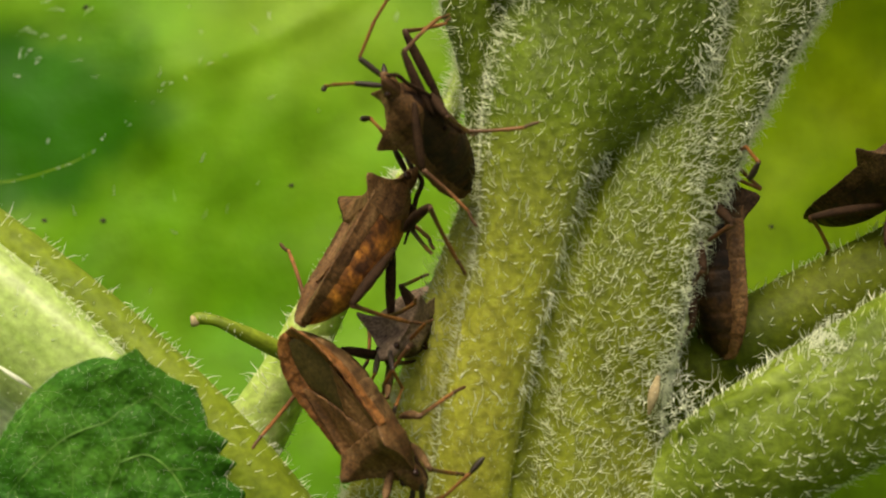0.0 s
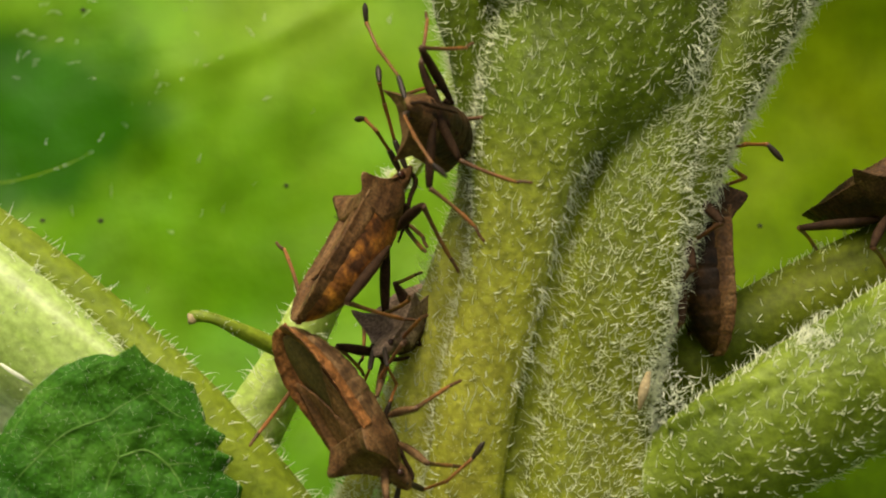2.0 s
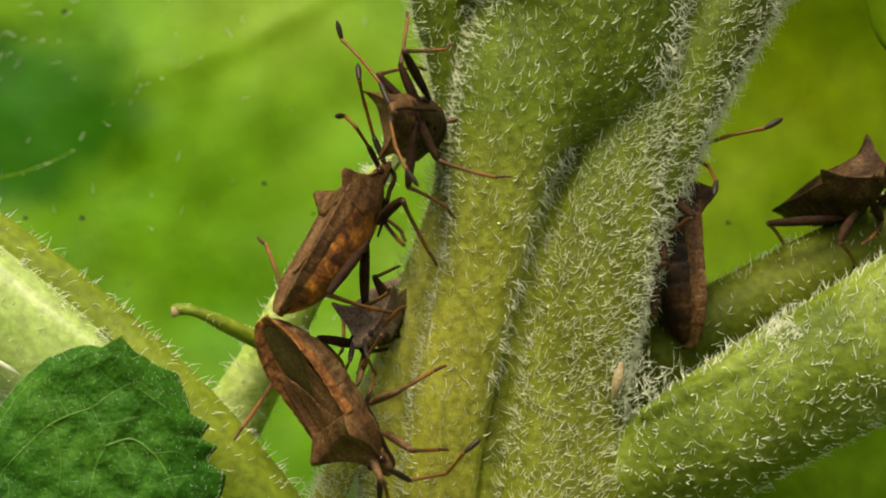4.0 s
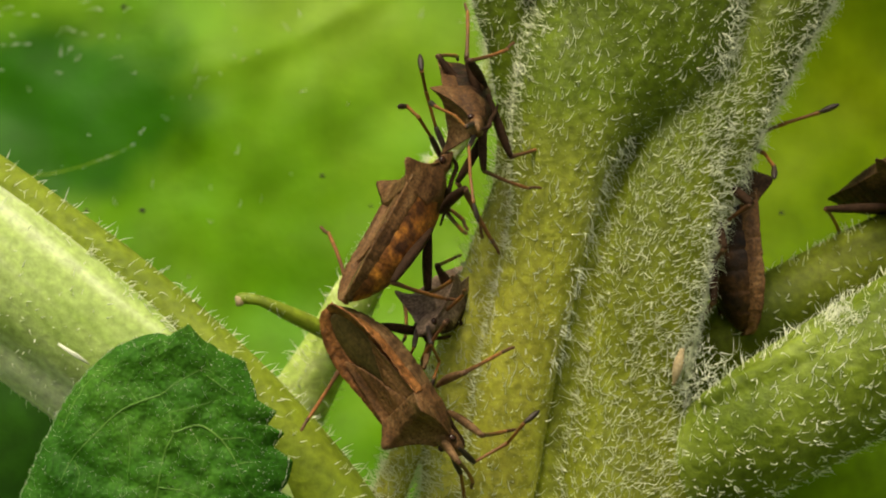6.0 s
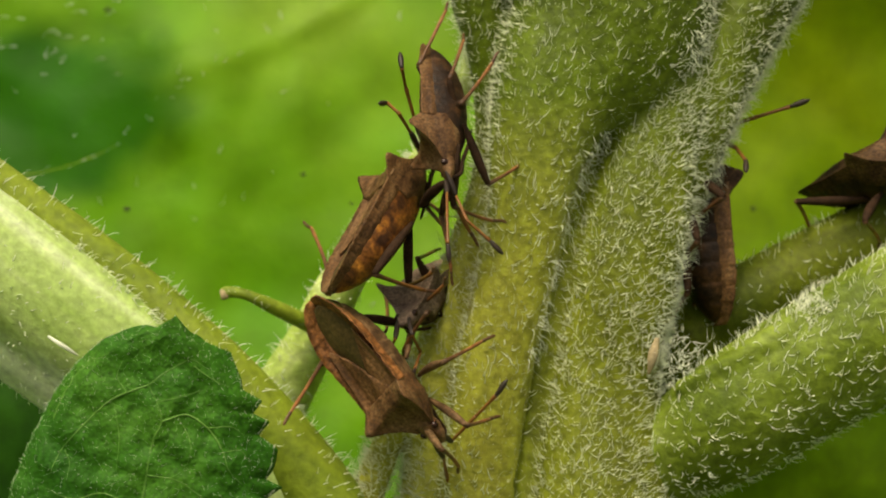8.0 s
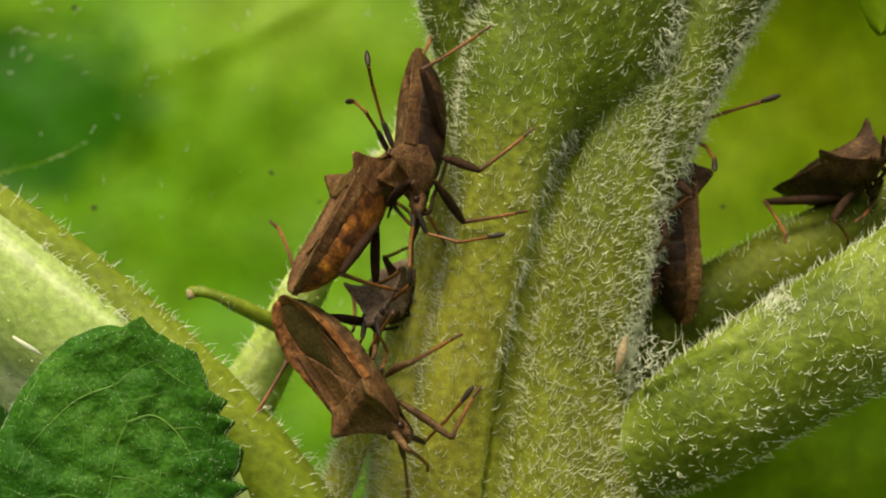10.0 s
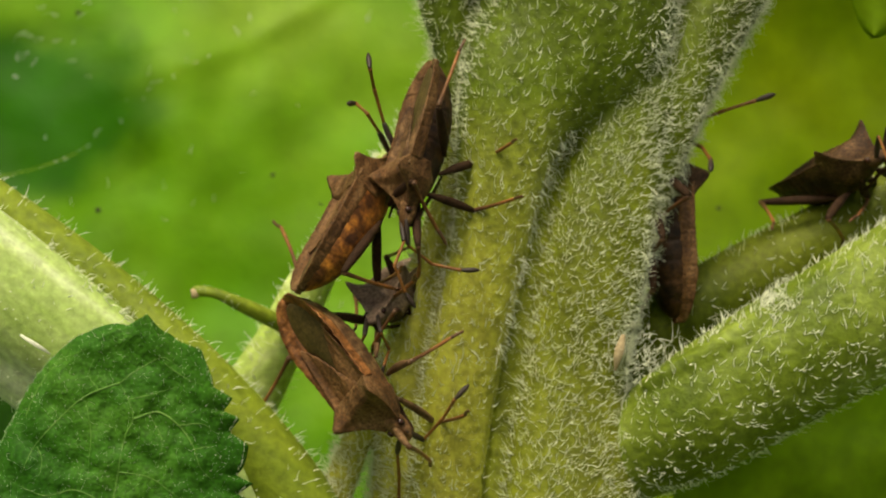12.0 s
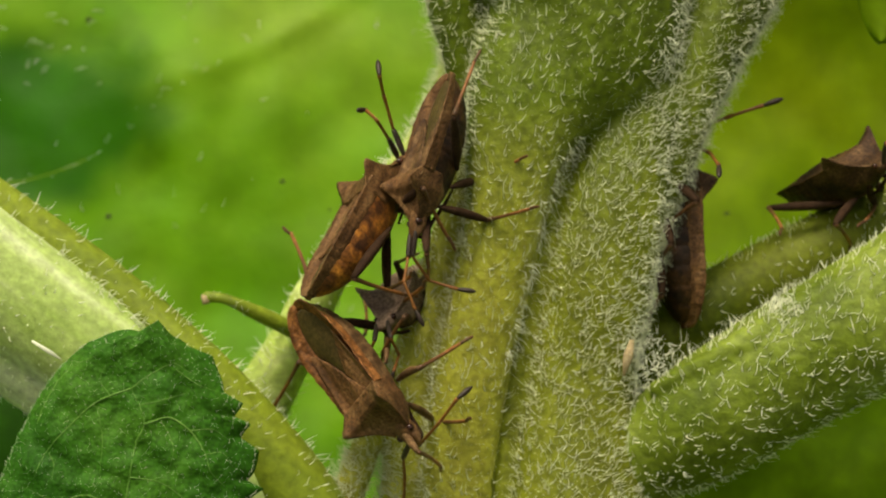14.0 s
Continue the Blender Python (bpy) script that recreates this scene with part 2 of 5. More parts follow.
def tube(points, rings=24, sides=16, flat=1.0, face=(0, -1, 0), wobble=0.0, box=1.0):
    """A closed tube through rows of (x, y, z, radius). flat: thickness towards 'face' over width."""
    run = glide(points, rings)
    P, R = run[:, :3], run[:, 3]
    verts, faces = [], []
    for i in range(rings):
        t = P[min(i + 1, rings - 1)] - P[max(i - 1, 0)]
        t = t / (np.linalg.norm(t) + 1e-9)
        b = np.array(face, float) - t * np.dot(face, t)
        b = b / (np.linalg.norm(b) + 1e-9)
        a = np.cross(t, b)
        for j in range(sides):
            w = 2 * math.pi * j / sides
            r = R[i] * (1 + wobble * noise.noise((P[i][0] * 0.3 + math.cos(w), P[i][1] * 0.3 + math.sin(w), P[i][2] * 0.3)))
            c, d = math.cos(w), math.sin(w)
            verts.append(P[i] + a * math.copysign(abs(c) ** box, c) * r + b * math.copysign(abs(d) ** box, d) * r * flat)
    for i in range(rings - 1):
        for j in range(sides):
            k = (j + 1) % sides
            faces.append((i * sides + j, i * sides + k, (i + 1) * sides + k, (i + 1) * sides + j))
    faces.append(tuple(range(sides - 1, -1, -1)))
    faces.append(tuple(range((rings - 1) * sides, rings * sides)))
    return verts, faces


def joined(shapes):
    verts, faces = [], []
    for v, f in shapes:
        k = len(verts)
        verts += list(v)
        faces += [tuple(i + k for i in q) for q in f]
    return verts, faces


def fused(name, shapes, material, voxel=0.32, soft=4):
    """Overlapping volumes grown together into one skin."""
    v, f = joined(shapes)
    ob = new(name, mesh_of(name, v, f, material, scale=1.0))
    mod = ob.modifiers.new("grow", "REMESH")
    mod.mode, mod.voxel_size = "VOXEL", voxel
    sm = ob.modifiers.new("soften", "SMOOTH")
    sm.iterations, sm.factor = soft, 0.5
    dep = bpy.context.evaluated_depsgraph_get()
    me = bpy.data.meshes.new_from_object(ob.evaluated_get(dep))
    bpy.data.objects.remove(ob)
    me.transform(Matrix.Scale(MM, 4))
    me.materials.clear()
    me.materials.append(material)
    me.polygons.foreach_set("use_smooth", [True] * len(me.polygons))
    me.update()
    return me


def part(name, me, parent, label="", kind="", m=None):
    ob = new(name, me)
    ob.parent = parent
    if m is not None:
        ob.matrix_basis = m
    return tagged(ob, label, "", "", kind)


def sampled(me, count, rng, keep=None):
    """Random points and normals on a mesh, in millimetres, by area."""
    n = len(me.polygons)
    area, cen, nor = np.zeros(n), np.zeros(n * 3), np.zeros(n * 3)
    me.polygons.foreach_get("area", area)
    me.polygons.foreach_get("center", cen)
    me.polygons.foreach_get("normal", nor)
    cen, nor = cen.reshape(-1, 3) / MM, nor.reshape(-1, 3)
    w = area * (keep(cen, nor) if keep else 1.0)
    pick = rng.choice(n, count, p=w / w.sum())
    jit = rng.normal(0, 1, (count, 3)) * (np.sqrt(area[pick])[:, None] / MM) * 0.4
    nn = nor[pick]
    jit -= nn * (jit * nn).sum(1)[:, None]
    return cen[pick] + jit, nn


def hairs(name, P, N, length, radius, bend, lean, rng, spread=0.45, steps=5, sides=4, rise=1.0, both=False, bow=None):
    """Curved, tapering hairs with roots P and normals N. lean: the way in which they slant; bow: the way in which they curl."""
    k = len(P)
    L = length * rng.uniform(0.45, 1.25, k)[:, None]
    flip = np.where(rng.random(k) < 0.25, -1.0, 1.0)[:, None] if both else 1.0
    d = N * rise + np.array(lean)[None] * 0.55 * flip + rng.normal(0, spread, (k, 3))
    d /= np.linalg.norm(d, axis=1)[:, None]
    c = np.array(lean if bow is None else bow)[None] + rng.normal(0, 0.35, (k, 3))
    c -= d * (c * d).sum(1)[:, None]
    c /= np.linalg.norm(c, axis=1)[:, None] + 1e-9
    side = np.cross(d, c)
    side /= np.linalg.norm(side, axis=1)[:, None] + 1e-9
    rad = radius * rng.uniform(0.7, 1.3, k)[:, None]
    rings = []
    curl = bend * rng.uniform(0.5, 1.4, k)[:, None]
    for i in range(steps):
        s = i / (steps - 1)
        p = P - N * 0.08 + d * L * (s - 0.35 * curl * s * s) + c * L * curl * s * s
        r = rad * (1 - s) ** 0.7 + 0.004
        up = np.cross(side, d)
        for j in range(sides):
            w = 2 * math.pi * j / sides
            rings.append(p + (side * math.cos(w) + up * math.sin(w)) * r)
    verts = np.stack(rings, 1).reshape(-1, 3)
    per = steps * sides
    base = []
    for i in range(steps - 1):
        for j in range(sides):
            q = (j + 1) % sides
            base.append((i * sides + j, i * sides + q, (i + 1) * sides + q, (i + 1) * sides + j))
    faces = (np.arange(k)[:, None, None] * per + np.array(base)[None]).reshape(-1, 4)
    me = bpy.data.meshes.new(name)
    me.vertices.add(len(verts))
    me.vertices.foreach_set("co", (verts * MM).astype(np.float32).ravel())
    me.loops.add(faces.size)
    me.loops.foreach_set("vertex_index", faces.astype(np.int32).ravel())
    me.polygons.add(len(faces))
    me.polygons.foreach_set("loop_start", np.arange(0, faces.size, 4, dtype=np.int32))
    me.update(calc_edges=True)
    me.polygons.foreach_set("use_smooth", [True] * len(me.polygons))
    me.materials.append(HAIR)
    me.validate()
    return me


def sheet(fn, nu, nv, thick, material, name="leaf_blade"):
    """A thin closed sheet over fn(u, v), u from -1 to 1 and v from 0 to 1."""
    G = np.array([[fn(u, v) for u in np.linspace(-1, 1, nu)] for v in np.linspace(0, 1, nv)])
    du, dv = np.gradient(G, axis=1), np.gradient(G, axis=0)
    n = np.cross(du, dv)
    n /= np.linalg.norm(n, axis=2)[..., None] + 1e-9
    top, low = G.reshape(-1, 3), (G - n * thick).reshape(-1, 3)
    k = nu * nv
    faces = []
    for i in range(nv - 1):
        for j in range(nu - 1):
            a = i * nu + j
            faces.append((a, a + 1, a + nu + 1, a + nu))
            faces.append((k + a + nu, k + a + nu + 1, k + a + 1, k + a))
    rim = [j for j in range(nu)] + [i * nu + nu - 1 for i in range(1, nv)] + [(nv - 1) * nu + j for j in range(nu - 2, -1, -1)] + [i * nu for i in range(nv - 2, 0, -1)]
    for a, b in zip(rim, rim[1:] + rim[:1]):
        faces.append((b, a, k + a, k + b))
    return mesh_of(name, np.vstack([top, low]), faces, material)


rng = np.random.default_rng(7)

# ---- the ground ----
g = bmesh.new()
bmesh.ops.create_grid(g, x_segments=60, y_segments=60, size=30)
for v in g.verts:
    v.co.z = 0.02 * noise.noise(v.co * 0.9)
me = bpy.data.meshes.new("ground")
g.to_mesh(me)
g.free()
me.materials.append(SOIL)
tagged(new("ground", me), "dark soil with low green growth", "ground", kind="structure")

# ---- the plant ----
plant = new("hairy_plant")
tagged(plant, "thick hairy green plant stem with branches and leaf stalks", "plant")
plant.location = (0, 0, HIGH * MM)


def P4(p, r):
    return (*p, r)


# the groove between the broad rib and the right-hand column
GROOVE_Z, GROOVE_X = (-20, -10, 0, 9, 11, 14, 18, 26), (4.2, 6.2, 8.8, 12.6, 15.5, 19.2, 21.0, 22.5)

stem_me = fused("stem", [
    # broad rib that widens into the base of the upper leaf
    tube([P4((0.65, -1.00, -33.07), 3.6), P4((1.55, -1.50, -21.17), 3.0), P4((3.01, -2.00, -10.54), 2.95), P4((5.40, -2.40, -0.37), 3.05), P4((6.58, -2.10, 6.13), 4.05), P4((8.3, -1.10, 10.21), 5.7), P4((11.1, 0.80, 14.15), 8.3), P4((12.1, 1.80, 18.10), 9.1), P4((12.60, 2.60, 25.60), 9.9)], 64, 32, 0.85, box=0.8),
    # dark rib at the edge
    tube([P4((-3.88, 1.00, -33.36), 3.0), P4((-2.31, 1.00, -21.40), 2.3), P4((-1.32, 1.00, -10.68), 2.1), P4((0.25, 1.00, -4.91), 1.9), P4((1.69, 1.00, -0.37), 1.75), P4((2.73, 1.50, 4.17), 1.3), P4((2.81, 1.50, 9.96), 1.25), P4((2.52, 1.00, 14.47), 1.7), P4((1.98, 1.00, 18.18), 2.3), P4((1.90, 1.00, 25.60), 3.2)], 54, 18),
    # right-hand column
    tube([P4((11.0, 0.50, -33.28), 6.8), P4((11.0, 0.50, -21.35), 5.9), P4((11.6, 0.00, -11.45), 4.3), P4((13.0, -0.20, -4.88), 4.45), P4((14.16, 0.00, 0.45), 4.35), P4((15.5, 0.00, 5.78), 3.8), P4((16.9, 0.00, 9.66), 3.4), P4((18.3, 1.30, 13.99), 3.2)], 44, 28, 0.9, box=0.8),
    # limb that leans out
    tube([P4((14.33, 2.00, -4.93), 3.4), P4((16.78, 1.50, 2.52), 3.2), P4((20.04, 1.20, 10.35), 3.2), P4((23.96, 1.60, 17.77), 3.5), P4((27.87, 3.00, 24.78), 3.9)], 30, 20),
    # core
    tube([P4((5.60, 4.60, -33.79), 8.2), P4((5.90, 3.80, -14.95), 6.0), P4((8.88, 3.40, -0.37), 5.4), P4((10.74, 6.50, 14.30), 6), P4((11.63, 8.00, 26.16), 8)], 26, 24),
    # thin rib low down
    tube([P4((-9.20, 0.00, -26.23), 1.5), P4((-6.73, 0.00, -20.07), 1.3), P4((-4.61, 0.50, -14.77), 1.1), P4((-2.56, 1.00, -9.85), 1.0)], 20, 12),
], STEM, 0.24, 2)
# yellower left rib; part of its paleness stands in for light from the left
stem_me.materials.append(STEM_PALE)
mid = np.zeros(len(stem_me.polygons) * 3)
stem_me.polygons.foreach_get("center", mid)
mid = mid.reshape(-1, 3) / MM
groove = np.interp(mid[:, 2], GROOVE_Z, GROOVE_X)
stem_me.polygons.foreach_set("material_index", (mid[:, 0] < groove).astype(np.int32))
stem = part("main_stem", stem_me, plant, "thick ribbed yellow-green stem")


def right_side(c, n):
    """Denser on the right-hand column and on the leaning limb."""
    edge = np.interp(c[:, 2], GROOVE_Z, GROOVE_X)
    return np.where(c[:, 0] > edge, 1.0, 0.0) * np.where((np.abs(c[:, 0] - edge) < 1.5) & (c[:, 2] < 11), 0.12, 1.0) * np.where(n[:, 1] < 0.5, 1.0, 0.3) * (np.abs(c[:, 2]) < 27) * np.where((c[:, 2] > 8) & (c[:, 0] < edge + 2.5), 0.2, 1.0)


def left_side(c, n):
    edge = np.interp(c[:, 2], GROOVE_Z, GROOVE_X)
    return np.where(c[:, 0] <= edge, 1.0, 0.0) * np.where((np.abs(c[:, 0] - edge) < 1.5) & (c[:, 2] < 11), 0.12, 1.0) * np.where(n[:, 1] < 0.5, 1.0, 0.3) * (np.abs(c[:, 2]) < 27)


p, n = sampled(stem_me, 7600, rng, right_side)
part("hair_coat", hairs("hair_coat", p, n, 0.98, 0.034, 0.7, (1.0, 0, -0.2), rng, 0.36, 6, 4, 0.75, True, (0.3, 0, 0.7)), stem, "dense white hairs", "stuff")
p, n = sampled(stem_me, 3700, rng, left_side)
part("hair_coat", hairs("hair_coat", p, n, 0.82, 0.054, 1.0, (1.3, 0, -0.1), rng, 0.3, 6, 4, 0.75, True, (0.1, -0.2, 1.0)), stem, "short white upcurved hairs", "stuff")
p, n = sampled(stem_me, 24000, rng, lambda c, n: (np.abs(c[:, 2]) < 27) * np.where(n[:, 1] < 0.4, 1.0, 0.1))
part("papillae", hairs("papillae", p, n, 0.15, 0.046, 0.3, (0.5, 0, 0.3), rng, 0.3, 3, 4), stem, "tiny pale bumps on the skin", "stuff")


def near_line(c, a, b, wide):
    """How near to the line from a to b, seen from the front."""
    a, b = np.array(a)[[0, 2]], np.array(b)[[0, 2]]
    q = c[:, [0, 2]] - a
    s = np.clip(q @ (b - a) / ((b - a) @ (b - a)), 0, 1)
    return np.exp(-((np.linalg.norm(q - s[:, None] * (b - a), axis=1) / wide) ** 2))


p, n = sampled(stem_me, 170, rng, lambda c, n: (near_line(c, (20.50, -3.00, 18.68), (19.37, -3.00, 13.41), 0.7) + near_line(c, (19.37, -3.00, 13.41), (17.06, -3.00, 5.71), 0.8)) * np.where(n[:, 1] < 0.3, 1.0, 0.0))
part("hair_fringe", hairs("hair_fringe", p, n, 1.15, 0.034, 0.7, (0.7, -0.1, -0.2), rng, 0.65, 6, 4, 0.8, True, (0.3, 0, 0.5)), stem, "white fringe of long hairs beside the limb", "stuff")
p, n = sampled(stem_me, 1500, rng, lambda c, n: np.where((n[:, 0] > 0.6) & (c[:, 2] > -11) & (c[:, 2] < 22), 1.0, 0.0) * (c[:, 1] < 5))
part("hair_fringe", hairs("hair_fringe", p, n, 1.3, 0.034, 0.8, (0.4, 0, -0.7), rng, 0.4, 6, 4, 0.9, False, (0.0, -0.4, -0.6)), stem, "white fringe along the edge of the limb", "stuff")
p, n = sampled(stem_me, 2100, rng, lambda c, n: np.where((n[:, 0] < -0.55) & (np.abs(c[:, 2]) < 22), 1.0, 0.0) * (c[:, 1] < 4))
part("hair_fringe", hairs("hair_fringe", p, n, 1.15, 0.034, 0.9, (-0.3, 0, -0.7), rng, 0.45, 6, 4, 0.9, False, (-0.2, -0.3, 0.7)), stem, "white fringe along the dark rib", "stuff")

p, n = sampled(stem_me, 1300, rng, lambda c, n: ((c[:, 0] < -2.5) & (c[:, 2] < -11) & (c[:, 2] > -24)) * 1.0)
part("hair_coat", hairs("hair_coat", p, n, 1.15, 0.036, 0.6, (-0.4, 0, 0.4), rng, 0.45), stem, "white hairs on the low rib", "stuff")

stalk = part("stalk", mesh_of("stalk", *tube([P4((4.82, 3.00, -31.57), 9.5), (5, 4, -200, 10.5), (6, 6, -455, 12)], 24, 24), STEM), plant, "lower stalk that rises from the soil")

branch_me = fused("side_branch", [
    tube([P4((11.04, 2.50, -22.16), 2.2), P4((16.26, 0.00, -18.60), 3.9), P4((20.98, -2.20, -15.65), 4.9), P4((26.98, -3.00, -11.91), 5.2), P4((32.99, -3.50, -8.65), 5.5), P4((40.98, -4.00, -4.32), 5.9)], 40, 28, 0.9),
    tube([P4((16.78, -4.00, -13.07), 0.6), P4((21.91, -5.20, -10.71), 1.2), P4((27.87, -5.60, -7.25), 1.3), P4((36.62, -6.00, -2.68), 1.4)], 24, 14),
], BRANCH, 0.3, 4)
branch = part("side_branch", branch_me, plant, "stout bright green side branch with short hairs")
p, n = sampled(branch_me, 2200, rng, lambda c, n: np.where(n[:, 1] < 0.5, 1.0, 0.2))
part("hair_coat", hairs("hair_coat", p, n, 0.9, 0.052, 0.8, (1.0, 0, -0.15), rng, 0.38, 6, 4, 0.8, True, (0.2, 0, 0.8)), branch, "short white hairs", "stuff")

bloom = np.array((27.12, -8.00, -6.93))
p, n = sampled(branch_me, 420, rng, lambda c, n: (np.hypot(c[:, 0] - bloom[0], (c[:, 2] - bloom[2]) * 1.4) < 1.3) * np.where(n[:, 1] < 0.2, 1.0, 0.0))
part("scurf", hairs("scurf", p, n, 0.35, 0.06, 0.9, (0.6, 0, 0.3), rng, 0.8), branch, "small patch of white scurf", "stuff")

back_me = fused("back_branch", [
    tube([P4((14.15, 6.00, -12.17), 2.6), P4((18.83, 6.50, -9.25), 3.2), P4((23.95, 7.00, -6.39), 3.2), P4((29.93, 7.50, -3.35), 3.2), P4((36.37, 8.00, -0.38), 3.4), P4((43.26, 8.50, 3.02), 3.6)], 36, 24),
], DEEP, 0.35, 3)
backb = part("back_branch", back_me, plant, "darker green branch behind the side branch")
p, n = sampled(back_me, 700, rng, lambda c, n: np.where(n[:, 1] < 0.5, 1.0, 0.2))
part("hair_coat", hairs("hair_coat", p, n, 1.0, 0.045, 0.4, (0.2, 0, 0.3), rng, 0.5), backb, "sparse pale hairs", "stuff")

pet_me = fused("leaf_stalk", [
    tube([P4((-45.50, -2.20, 4.31), 5.2), P4((-34.40, -2.20, -3.74), 5.0), P4((-25.96, -2.00, -10.25), 4.6), P4((-18.84, -1.50, -16.93), 4.2), P4((-11.71, 1.00, -26.76), 4.0), P4((-1.82, 2.00, -38.06), 4.0)], 40, 28, 0.8),
    tube([P4((-47.40, 0.40, 1.98), 4.6), P4((-36.20, 0.40, -6.15), 4.4), P4((-27.70, 0.80, -12.74), 4.2), P4((-20.20, 1.20, -19.24), 4.0), P4((-12.50, 2.00, -28.65), 3.8)], 34, 24),
], PETIOLE, 0.35, 6)
pet = part("leaf_stalk", pet_me, plant, "broad pale green leaf stalk, smooth and lit")
ridge_me = fused("stalk_edge", [
    tube([P4((-45.33, -2.00, 9.81), 2.3), P4((-34.50, -1.00, 2.08), 2.2), P4((-25.91, -1.00, -4.25), 2.1), P4((-18.72, -1.50, -11.17), 2.5), P4((-13.04, -1.00, -18.35), 3.1), P4((-7.14, 0.00, -27.46), 3.6)], 44, 20, 0.9),
], RIDGE, 0.3, 3)
ridge = part("stalk_edge", ridge_me, plant, "yellow-green raised edge of the leaf stalk")
p, n = sampled(ridge_me, 500, rng, lambda c, n: np.where(n[:, 2] > 0.1, 1.0, 0.25))
part("hair_coat", hairs("hair_coat", p, n, 1.1, 0.038, 0.5, (0.5, 0, 0.3), rng, 0.4), ridge, "white bristles along the edge", "stuff")
p, n = sampled(pet_me, 620, rng, lambda c, n: np.where(n[:, 1] < 0, 1.0, 0.1) * np.where(n[:, 2] < -0.1, 2.5, 1.0))
part("hair_coat", hairs("hair_coat", p, n, 0.7, 0.04, 0.4, (0.5, 0, 0.3), rng, 0.4), pet, "few short hairs", "stuff")
p, n = sampled(pet_me, 420, rng, lambda c, n: near_line(c, (-30.94, -4.00, 0.44), (-22.51, -4.00, -7.83), 0.35) + near_line(c, (-22.51, -4.00, -7.83), (-14.68, -4.00, -16.50), 0.35))
part("hair_coat", hairs("hair_coat", p, n, 1.05, 0.045, 0.7, (0.3, -0.3, -0.3), rng, 0.5), pet, "tufts of white hairs where the edge begins", "stuff")

pale_me = fused("pale_stalk", [
    tube([P4((5.12, 7.00, 22.47), 1.2), P4((3.0, 7.50, 17.85), 1.1), P4((1.7, 8.00, 13.43), 0.9), P4((0.3, 8.50, 9.92), 0.9), P4((-1.8, 9.00, 6.53), 0.9), P4((-4.6, 9.50, 2.82), 1.1), P4((-7.0, 10.00, -1.24), 1.4), P4((-9.55, 11.00, -5.12), 1.9), P4((-11.54, 12.00, -9.03), 2.1), P4((-14.58, 13.00, -14.27), 2.6), P4((-18.38, 14.00, -20.87), 3.1), P4((-23.36, 15.00, -29.70), 3.5)], 56, 20),
], PALE, 0.3, 3)
pale = part("pale_stalk", pale_me, plant, "pale sunlit leaf stalk behind the bugs")
p, n = sampled(pale_me, 2400, rng, lambda c, n: np.where(c[:, 2] > -2, 1.0, 0.12))
part("hair_coat", hairs("hair_coat", p, n, 1.05, 0.036, 0.5, (-0.3, 0, 0.3), rng, 0.5), pale, "short white hairs", "stuff")

twig_me = mesh_of("cut_stalk", *tube([P4((-18.54, 6.00, -5.27), 0.40), P4((-18.20, 6.00, -5.14), 0.46), P4((-16.81, 6.00, -5.35), 0.42), P4((-14.94, 6.50, -6.21), 0.55), P4((-12.07, 8.00, -7.69), 0.72), P4((-9.21, 11.00, -9.21), 0.9)], 40, 14, wobble=0.25), RIDGE)
twig = part("cut_stalk", twig_me, plant, "thin cut green stalk with a dry tip")
part("dry_tip", mesh_of("dry_tip", *tube([P4((-18.83, 6.00, -5.35), 0.15), P4((-18.70, 6.00, -5.31), 0.40), P4((-18.44, 5.90, -5.31), 0.44), P4((-18.28, 6.00, -5.27), 0.2)], 10, 12, wobble=0.4), SCAR), twig, "dry grey-brown tip")
p, n = sampled(twig_me, 90, rng)
part("hair_coat", hairs("hair_coat", p, n, 0.45, 0.03, 0.5, (0.3, 0, 0.5), rng, 0.4), twig, "few short hairs", "stuff")
part("leaf_scar", mesh_of("leaf_scar", *tube([P4((14.67, -4.20, -11.85), 0.1), P4((15.01, -4.50, -10.42), 0.36), P4((15.39, -4.20, -9.03), 0.15)], 14, 12, 0.4, wobble=0.3), SCAR), plant, "dry tan scar")

# tangled dry hairs in the fork
k = 170
p = np.array((16.61, -3.50, -11.08))[None] + rng.normal(0, 1, (k, 3)) * np.array([1.5, 0.8, 1.3])
nn = np.array([0.3, -0.6, 0.5])[None] + rng.normal(0, 0.5, (k, 3))
nn /= np.linalg.norm(nn, axis=1)[:, None]
part("fork_tuft", hairs("fork_tuft", p, nn, 1.0, 0.036, 1.2, (0.2, 0, 0.4), rng, 0.7), stem, "tangled dry white hairs in the fork", "stuff")


